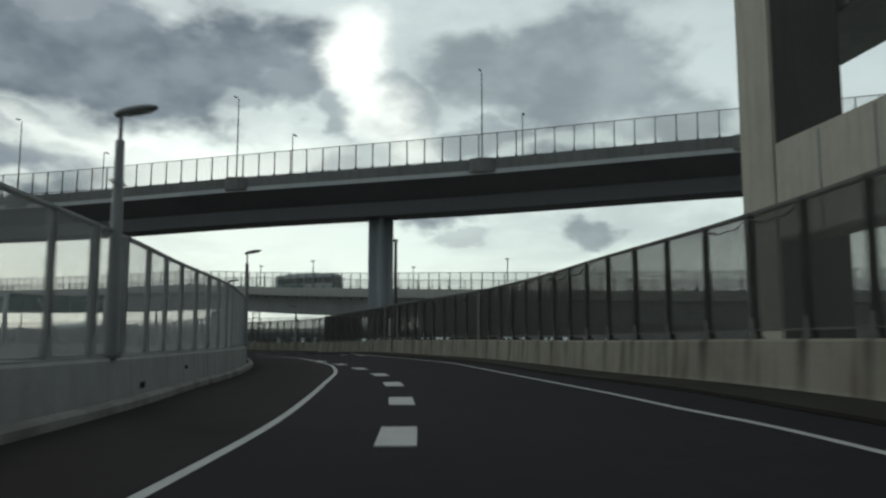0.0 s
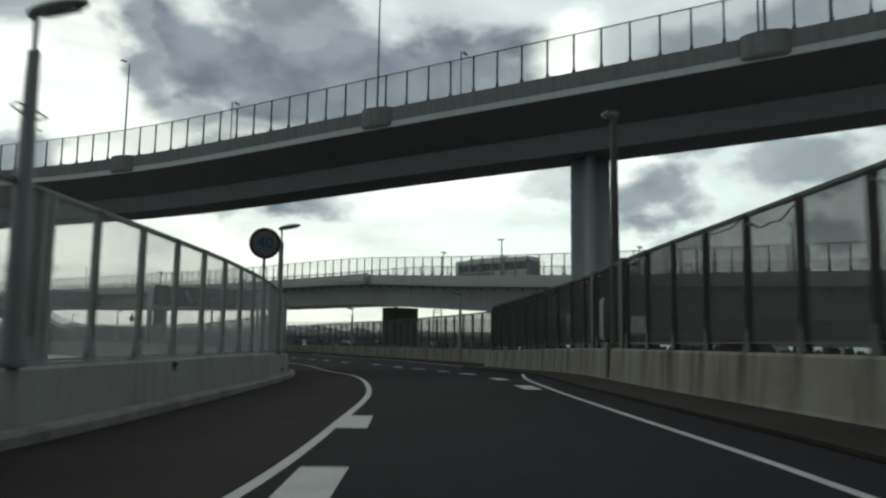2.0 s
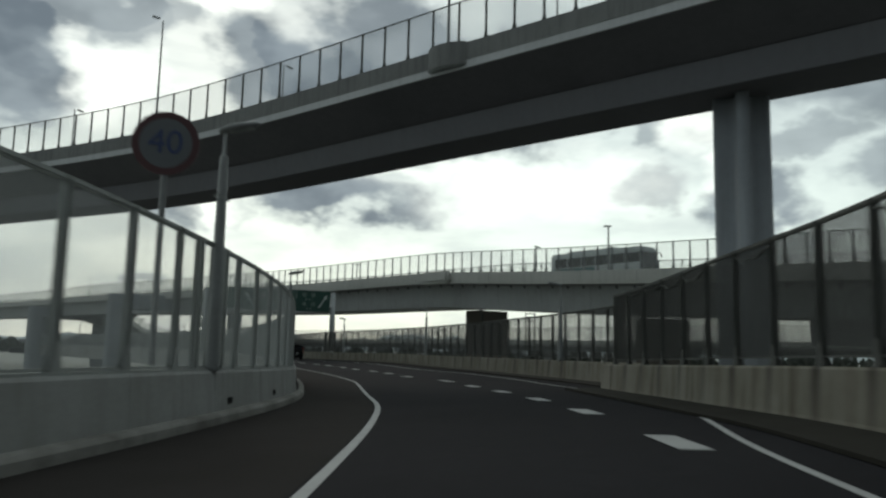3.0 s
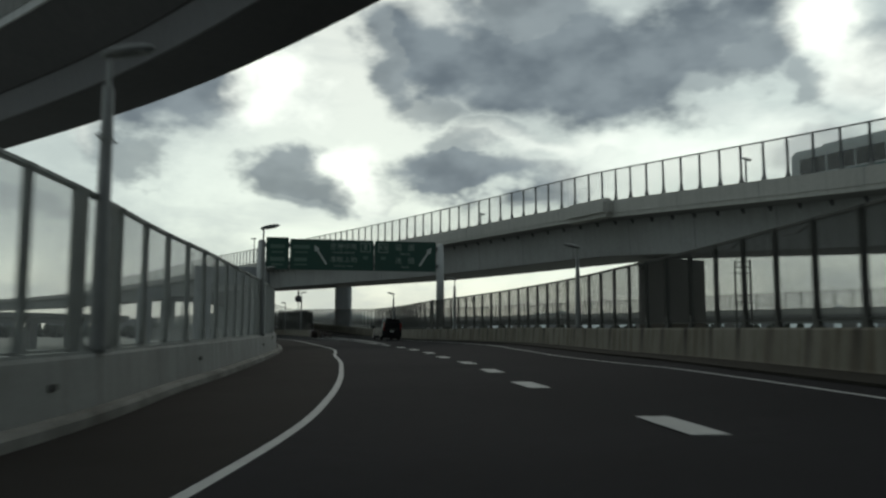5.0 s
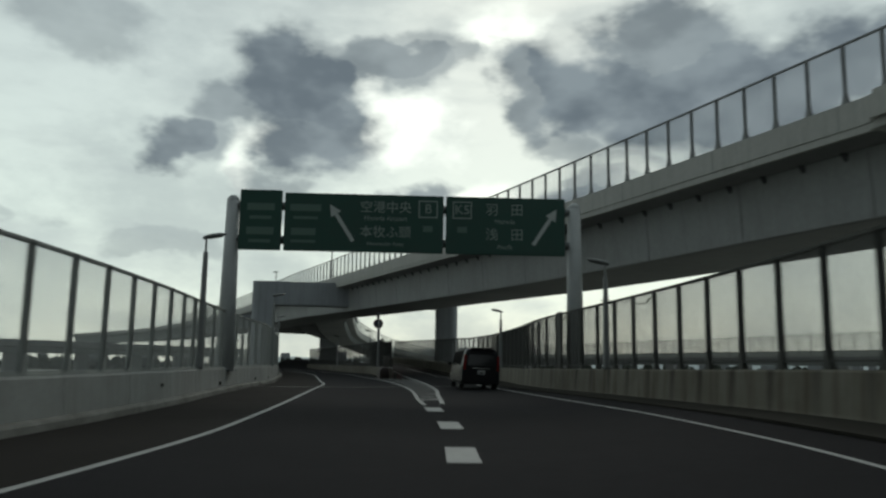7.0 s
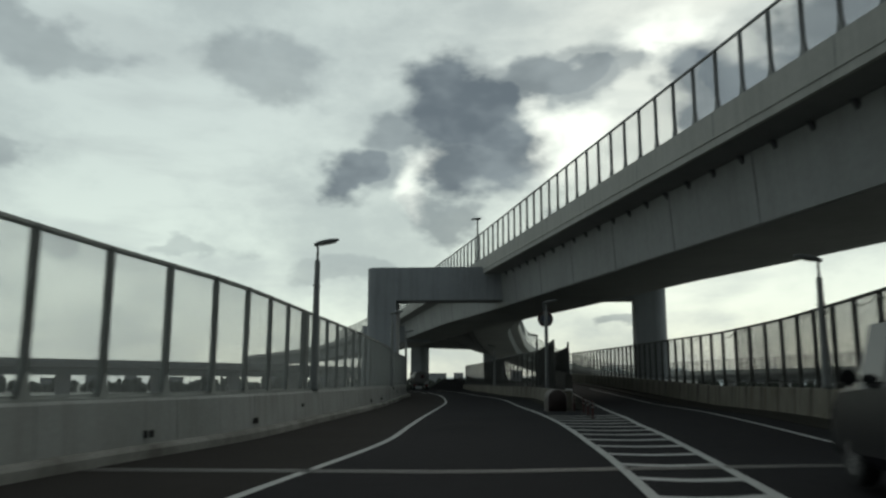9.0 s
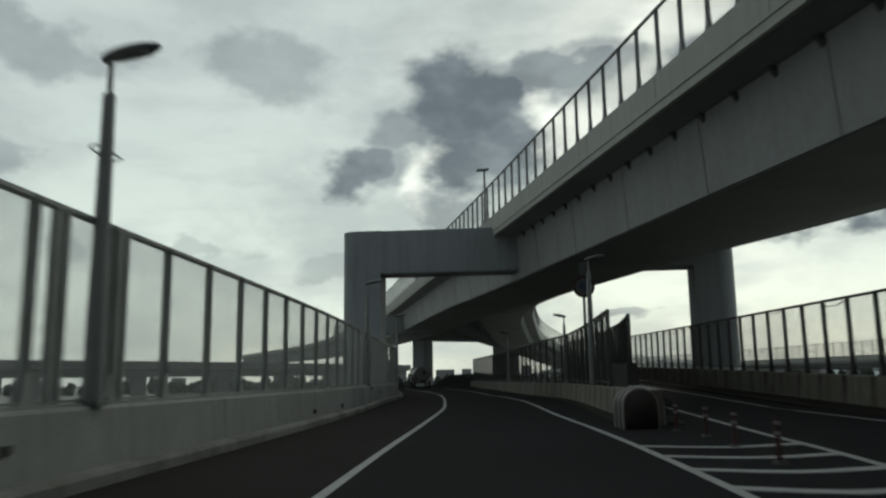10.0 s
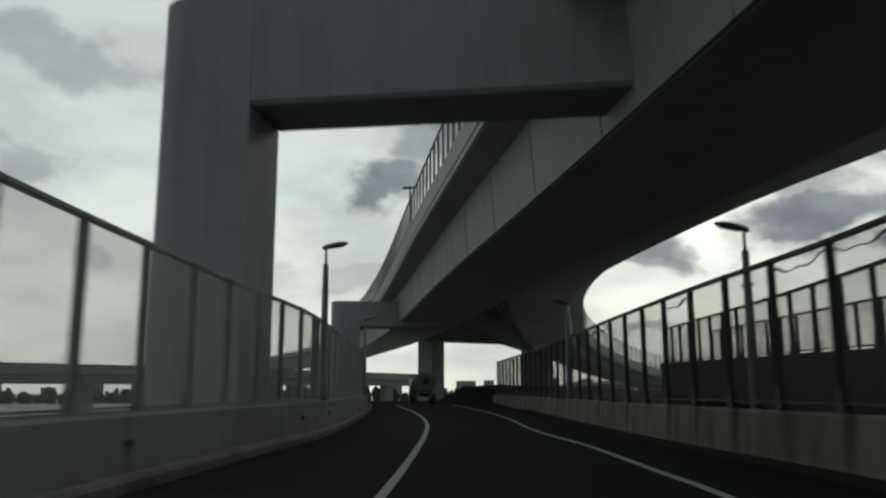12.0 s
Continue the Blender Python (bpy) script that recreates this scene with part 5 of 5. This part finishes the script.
# ======== tall lamp with cabinet on the right wall ========
p, n = on_line(near_line, -3.55, 62.2)
turn = math.degrees(math.atan2(-n[1], -n[0]))
big = thing("lamp_mast", pose(p[0] + n[0] * 0.3, p[1] + n[1] * 0.3, p[2] + 0.1, 0, 0, turn), "dark tapered lamp mast with control cabinet at the wall", "street lamp")
bm = bmesh.new()
tube(bm, (0, 0, 0), (0, 0, 8.0), 0.17, 0.10, 14)
part("mast", bm, DARKSTEEL, big)
bm = bmesh.new()
box(bm, 0.10, 0, 8.05, 0.50, 0.34, 0.20, bevel=0.06)
part("lamp_head", bm, LAMPGREY, big)
bm = bmesh.new()
box(bm, 0.10, -0.62, 1.75, 0.34, 0.66, 1.30, bevel=0.03)
cab = part("cabinet", bm, LAMPGREY, big, "grey steel control cabinet")
bm = bmesh.new()
box(bm, 0.285, -0.62, 1.75, 0.02, 0.56, 1.14, bevel=0.008)
part("cabinet_door", bm, LAMPGREY, cab)
bm = bmesh.new()
box(bm, 0.12, 0.0, 0.5, 0.42, 0.46, 1.05, bevel=0.04)
part("plinth", bm, RUSTY, big)


# ======== gore nose: crash drum and posts ========
def arch(half, high, n=18):
    """Upright sides with a rounded top, from one foot to the other."""
    spring = high - half * 0.92
    pts = [(-half, 0.0), (-half * 1.02, spring * 0.5)]
    pts += [(-half * math.cos(math.pi * q / n), spring + half * 0.92 * math.sin(math.pi * q / n)) for q in range(n + 1)]
    return pts + [(half * 1.02, spring * 0.5), (half, 0.0)]


def crash_drum(x, y):
    """A padded block with a rounded top; its axis lies along the road."""
    z = road_z(x, y)
    d = thing("crash_cushion", pose(x, y, z, 0, 0, 153), "dark round-topped crash cushion with pale bands at the gore nose", "crash cushion")
    bm = bmesh.new()
    rows = [(-0.42, 0.35, 0.86), (-0.385, 0.385, 0.90), (-0.30, 0.40, 0.915), (0.40, 0.40, 0.915), (0.44, 0.36, 0.87)]
    rings = [[bm.verts.new((px, py, pz)) for py, pz in arch(half, high)] for px, half, high in rows]
    n = len(rings[0])
    for p, q in zip(rings[:-1], rings[1:]):
        for k in range(n):
            bm.faces.new((p[k], p[(k + 1) % n], q[(k + 1) % n], q[k]))
    bm.faces.new(rings[0][::-1])
    bm.faces.new(rings[-1])
    bmesh.ops.recalc_face_normals(bm, faces=bm.faces[:])
    part("drum", bm, DARKDRUM, d, smooth=True)
    for px in (-0.33, -0.02, 0.29):
        bm = bmesh.new()
        loops = [[bm.verts.new((px + w, py, pz)) for py, pz in arch(0.405 + g, 0.92 + g)] for w, g in ((-0.065, -0.01), (-0.05, 0.018), (0.05, 0.018), (0.065, -0.01))]
        for p, q in zip(loops[:-1], loops[1:]):
            for k in range(n - 1):
                bm.faces.new((p[k], p[k + 1], q[k + 1], q[k]))
        bmesh.ops.recalc_face_normals(bm, faces=bm.faces[:])
        part("pale_band", bm, BAND, d)
    return d


DARKDRUM = material("dark_plastic", (0.035, 0.022, 0.02), 0.6, grain=0.3, scale=14, stain=0.3, stain_scale=2.0)
BAND = material("pale_reflective_band", (0.26, 0.235, 0.22), 0.5, grain=0.3, scale=14, stain=0.3, stain_scale=2.0)
crash_drum(-88.8, 151.1)


DULLRED = material("dull_red_plastic", (0.07, 0.022, 0.02), 0.7, grain=0.3, scale=14)


def delineator(m):
    d = thing("delineator_post", m, "slim dull red flexible post on the gore hatching", "delineator", "delineators on the gore")
    bm = bmesh.new()
    tube(bm, (0, 0, 0), (0, 0, 0.62), 0.04, 0.035, 10)
    part("post", bm, DULLRED, d)
    bm = bmesh.new()
    tube(bm, (0, 0, -0.01), (0, 0, 0.04), 0.11, 0.08, 12)
    part("foot", bm, DARKSTEEL, d)
    for z in (0.38, 0.52):
        bm = bmesh.new()
        tube(bm, (0, 0, z), (0, 0, z + 0.05), 0.042, 0.041, 10)
        part("reflective_band", bm, BAND, d)
    return d


one = None
for x, y in [(-82.1, 147.1), (-84.1, 148.7), (-85.9, 150.1), (-87.4, 150.9)]:
    m = pose(x, y, road_z(x, y))
    if one is None:
        one = delineator(m)
    else:
        copy_thing(one, m)


# ======== vehicles ========
def wheel(owner, x, y, r, w):
    bm = bmesh.new()
    bmesh.ops.create_cone(bm, cap_ends=True, segments=24, radius1=r, radius2=r, depth=w, matrix=Matrix.Translation((x, y, r)) @ Matrix.Rotation(radians(90), 4, "Y"))
    bmesh.ops.bevel(bm, geom=[e for e in bm.edges if len(e.link_faces) == 2 and any(len(f.verts) > 4 for f in e.link_faces)], offset=0.03, segments=2, affect="EDGES")
    t = part("tyre", bm, RUBBER, owner)
    bm = bmesh.new()
    bmesh.ops.create_cone(bm, cap_ends=True, segments=20, radius1=r * 0.62, radius2=r * 0.62, depth=w + 0.02, matrix=Matrix.Translation((x, y, r)) @ Matrix.Rotation(radians(90), 4, "Y"))
    part("rim", bm, CHROME, t)


def loft(bm, sections):
    """Join closed rings of points into a skin."""
    rows = [[bm.verts.new(p) for p in s] for s in sections]
    n = len(rows[0])
    for a, b in zip(rows[:-1], rows[1:]):
        for i in range(n):
            bm.faces.new((a[i], a[(i + 1) % n], b[(i + 1) % n], b[i]))
    bm.faces.new(rows[0][::-1])
    bm.faces.new(rows[-1])
    return bm


def van(x, y, turn):
    """A black one-box van. Its tail lies at -y."""
    z = road_z(x, y)
    v = thing("van", pose(x, y, z, 0, 2.5, turn), "black one-box passenger van in the outer lane", "van")

    def ring(yy, half, low, belt, top, roof):
        return [(-half + 0.06, yy, low), (-half, yy, low + 0.12), (-half, yy, belt), (-roof, yy, top - 0.10), (-roof + 0.12, yy, top), (roof - 0.12, yy, top), (roof, yy, top - 0.10), (half, yy, belt), (half, yy, low + 0.12), (half - 0.06, yy, low)]

    bm = bmesh.new()
    loft(bm, [ring(-2.34, 0.84, 0.34, 1.02, 1.74, 0.66), ring(-2.28, 0.88, 0.28, 1.05, 1.86, 0.72), ring(-1.9, 0.90, 0.24, 1.06, 1.93, 0.74), ring(0.6, 0.90, 0.24, 1.06, 1.93, 0.74), ring(1.2, 0.90, 0.24, 1.04, 1.80, 0.70), ring(1.85, 0.88, 0.26, 1.00, 1.20, 0.72), ring(2.30, 0.80, 0.30, 0.80, 0.98, 0.66)])
    part("body", bm, VANPAINT, v)
    bm = bmesh.new()
    loft(bm, [[(-0.66, -2.345, 1.10), (0.66, -2.345, 1.10), (0.58, -2.315, 1.68), (-0.58, -2.315, 1.68)], [(-0.66, -2.37, 1.10), (0.66, -2.37, 1.10), (0.58, -2.335, 1.68), (-0.58, -2.335, 1.68)]])
    part("rear_window", bm, GLASSDARK, v)
    for sx in (-1, 1):
        bm = bmesh.new()
        box(bm, sx * 0.77, -2.33, 1.22, 0.12, 0.08, 0.72, bevel=0.03)
        part("tail_light", bm, TAIL, v)
        bm = bmesh.new()
        box(bm, sx * 1.02, 1.15, 1.16, 0.20, 0.10, 0.18, bevel=0.04)
        part("mirror", bm, VANPAINT, v)
        for y0, y1 in ((-1.85, -0.75), (-0.65, 0.45), (0.55, 1.15)):
            bm = bmesh.new()
            loft(bm, [[(sx * 0.895, y0, 1.12), (sx * 0.895, y1, 1.12), (sx * 0.77, y1, 1.74), (sx * 0.77, y0, 1.74)], [(sx * 0.910, y0, 1.12), (sx * 0.910, y1, 1.12), (sx * 0.785, y1, 1.74), (sx * 0.785, y0, 1.74)]])
            part("side_window", bm, GLASSDARK, v)
    bm = bmesh.new()
    box(bm, 0, -2.36, 0.44, 1.70, 0.14, 0.30, bevel=0.05)
    part("bumper", bm, VANPAINT, v)
    bm = bmesh.new()
    box(bm, 0, -2.37, 0.98, 0.80, 0.03, 0.05, bevel=0.01)
    part("chrome_strip", bm, CHROME, v)
    bm = bmesh.new()
    box(bm, 0, -2.385, 0.80, 0.33, 0.02, 0.165)
    pl = part("number_plate", bm, PLATE, v)
    bm = bmesh.new()
    box(bm, 0, -2.398, 0.79, 0.22, 0.008, 0.07)
    part("plate_bar", bm, GLASSDARK, pl)
    bm = bmesh.new()
    box(bm, 0, -2.30, 1.90, 1.1, 0.30, 0.05, bevel=0.02)
    part("roof_spoiler", bm, VANPAINT, v)
    for sx in (-1, 1):
        for yy in (-1.45, 1.45):
            wheel(v, sx * 0.78, yy, 0.32, 0.20)
    return v


van(-65.67, 137.22, 52)


def coach(x, y, z, turn):
    c = thing("coach", pose(x, y, z, 0, 0, turn), "white and teal coach on the curving viaduct", "bus")
    bm = bmesh.new()
    box(bm, 0, 0, 1.95, 2.48, 11.8, 3.1, bevel=0.22)
    part("body", bm, COACH, c)
    for sx in (-1, 1):
        for k in range(6):
            bm = bmesh.new()
            box(bm, sx * 1.245, -4.3 + k * 1.83, 2.45, 0.03, 1.72, 0.95, bevel=0.01)
            part("side_window", bm, GLASSDARK, c)
    bm = bmesh.new()
    box(bm, 0, 5.90, 2.15, 2.2, 0.04, 1.7, bevel=0.015)
    part("windscreen", bm, GLASSDARK, c)
    for sx in (-1, 1):
        bm = bmesh.new()
        box(bm, sx * 1.246, -2.6, 1.55, 0.025, 5.6, 0.62, bevel=0.01)
        part("teal_panel", bm, COACHBAND, c)
    bm = bmesh.new()
    box(bm, 0, -0.6, 3.55, 2.0, 6.5, 0.22, bevel=0.08)
    part("roof_unit", bm, COACH, c)
    for sx in (-1, 1):
        bm = bmesh.new()
        tube(bm, (sx * 1.2, 5.8, 3.1), (sx * 1.45, 6.15, 3.0), 0.03, 0.03, 6)
        box(bm, sx * 1.46, 6.18, 2.75, 0.14, 0.10, 0.42, bevel=0.03)
        part("mirror", bm, GLASSDARK, c)
        for yy in (-3.6, 3.5):
            wheel(c, sx * 1.12, yy, 0.5, 0.3)


p, n = on_line(low_way, -24, 118)
spot = FULL_SIZE @ Vector((p[0] + n[0] * 3.2, p[1] + n[1] * 3.2, p[2] - 1.02))
coach(spot.x, spot.y, spot.z, math.degrees(math.atan2(n[1], n[0])) + 180)


def tanker(x, y, turn):
    z = road_z(x, y)
    t = thing("tanker_truck", pose(x, y, z, 0, 0, turn), "white tanker truck with rounded tank far ahead", "truck")
    bm = bmesh.new()
    bmesh.ops.create_cone(bm, cap_ends=True, segments=28, radius1=1.0, radius2=1.0, depth=6.4, matrix=Matrix.LocRotScale((0, -0.6, 1.95), Euler((radians(90), 0, 0)), (1.2, 0.95, 1)))
    bmesh.ops.bevel(bm, geom=[e for e in bm.edges if any(len(f.verts) > 4 for f in e.link_faces)], offset=0.18, segments=3, affect="EDGES")
    part("tank", bm, TANK, t)
    bm = bmesh.new()
    box(bm, 0, -0.2, 0.85, 0.9, 8.4, 0.25, bevel=0.02)
    part("chassis", bm, RUBBER, t)
    bm = bmesh.new()
    box(bm, 0, 3.7, 1.75, 2.3, 1.8, 2.1, bevel=0.12)
    part("cab", bm, TANK, t)
    bm = bmesh.new()
    box(bm, 0, -3.95, 0.75, 2.2, 0.12, 0.22, bevel=0.02)
    bump = part("rear_bumper", bm, CHROME, t)
    for sx in (-1, 1):
        bm = bmesh.new()
        box(bm, sx * 0.9, -4.02, 0.75, 0.32, 0.04, 0.14)
        part("tail_light", bm, TAIL, bump)
    bm = bmesh.new()
    box(bm, 0.2, -3.83, 2.1, 0.5, 0.03, 0.5, Matrix())
    part("warning_plate", bm, RED, t)
    for sx in (-1, 1):
        for yy in (-3.0, -1.8, 3.3):
            wheel(t, sx * 1.0, yy, 0.48, 0.28)


tanker(-172.8, 192.7, 65)

# ======== ground and distance ========
bm = bmesh.new()
bmesh.ops.create_grid(bm, x_segments=60, y_segments=60, size=2400)
for v in bm.verts:
    v.co.z = -6.0 + 0.25 * noise.noise(v.co * 0.004)
ob = tagged(part("ground", bm, GROUND), "flat pale open ground under the viaducts", "ground", kind="structure")


def treeline(name, radius, low, high, a0, a1, mat, label, seed):
    rnd = random.Random(seed)
    bm = bmesh.new()
    a = a0
    while a < a1:
        w = rnd.uniform(4, 16) if mat is not TREES else rnd.uniform(2, 6)
        h = rnd.uniform(low, high)
        r = radius + rnd.uniform(-25, 25)
        x, y = -40 - r * math.sin(radians(a)), 90 + r * math.cos(radians(a))
        if mat is TREES:
            bmesh.ops.create_icosphere(bm, subdivisions=2, radius=1, matrix=Matrix.LocRotScale((x, y, -6 + h * 0.45), None, (w * 0.6, w * 0.6, h * 0.6)))
        else:
            box(bm, x, y, -6 + h / 2, w, w * 0.7, h, Matrix())
        a += math.degrees(w * (0.8 if mat is TREES else 2.6) / radius)
    for v in bm.verts:
        if mat is TREES:
            v.co += 1.6 * noise.noise_vector(v.co * 0.5) + 0.8 * noise.noise_vector(v.co * 1.3)
    return tagged(part(name, bm, mat), label, "distance", kind="stuff")


treeline("far_trees", 560, 4.5, 10.5, -60, 120, TREES, "low dark line of distant trees", 3)
treeline("far_buildings", 700, 9.0, 17.0, -60, 120, FARWALL, "low grey distant buildings on the horizon", 5)


# the haze of distance is put into the hills' pale base colour
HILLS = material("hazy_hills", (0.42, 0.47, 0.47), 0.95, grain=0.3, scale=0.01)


def hills(radius, a0, a1, label, seed):
    """A low ridge far off, with an uneven crest."""
    bm = bmesh.new()
    rows = []
    for k in range(121):
        a = radians(a0 + (a1 - a0) * k / 120)
        ease = min(k, 120 - k, 20) / 20
        h = ease * (42 + 40 * noise.noise(Vector((k * 0.11, seed, 0))) + 22 * noise.noise(Vector((k * 0.45, seed, 3))))
        x, y = -40 - radius * math.sin(a), 90 + radius * math.cos(a)
        rows.append([bm.verts.new((x * (1 + g), y * (1 + g), -8 + z)) for g, z in ((0, 0), (0.05, max(h, 2) * 0.7), (0.12, max(h, 2)), (0.22, 0))])
    for a, b in zip(rows[:-1], rows[1:]):
        for i in range(3):
            bm.faces.new((a[i], a[i + 1], b[i + 1], b[i]))
    return tagged(part("far_hills", bm, HILLS, smooth=True), label, "distance", kind="stuff")


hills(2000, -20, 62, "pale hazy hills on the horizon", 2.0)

# ======== far frame and the end plate beside the gantry ========
mast = thing("twin_mast", pose(-35.8, 144.5, -6.55, 0, 0, 12), "thin dark twin-pole frame standing beyond the fence", "mast")
for x in (-0.55, 0.55):
    bm = bmesh.new()
    tube(bm, (x, 0, 0), (x, 0, 12.6), 0.09, 0.07, 8)
    part("pole", bm, DARKSTEEL, mast)
for z in (9.3, 9.9, 11.6, 12.1, 12.5):
    bm = bmesh.new()
    box(bm, 0, 0, z, 1.3, 0.06, 0.09)
    part("crossbar", bm, DARKSTEEL, mast)
for line, x, y in [(right_line, -61.4, 138.1), (near_line, -3.2, 61.2), (near_line, 2.4, 45.9), (near_line, -4.5, 65.0)]:
    p, n = on_line(spline(line, 0.2), x, y)
    bm = bmesh.new()
    box(bm, 0, 0, 1.30, 0.62 if line is right_line else 0.42, 0.10, 2.60, bevel=0.01)
    box(bm, 0, 0, 0.015, 0.74, 0.24, 0.03)
    ob = tagged(part("fence_end_plate", bm, DARKSTEEL), "broad dark steel end plate beside a post of the fence", "fence", "fence end plates", "structure")
    ob.matrix_world = pose(p[0] + n[0] * 0.24, p[1] + n[1] * 0.24, p[2] + 0.95, 0, 0, math.degrees(math.atan2(n[1], n[0])) + 90)
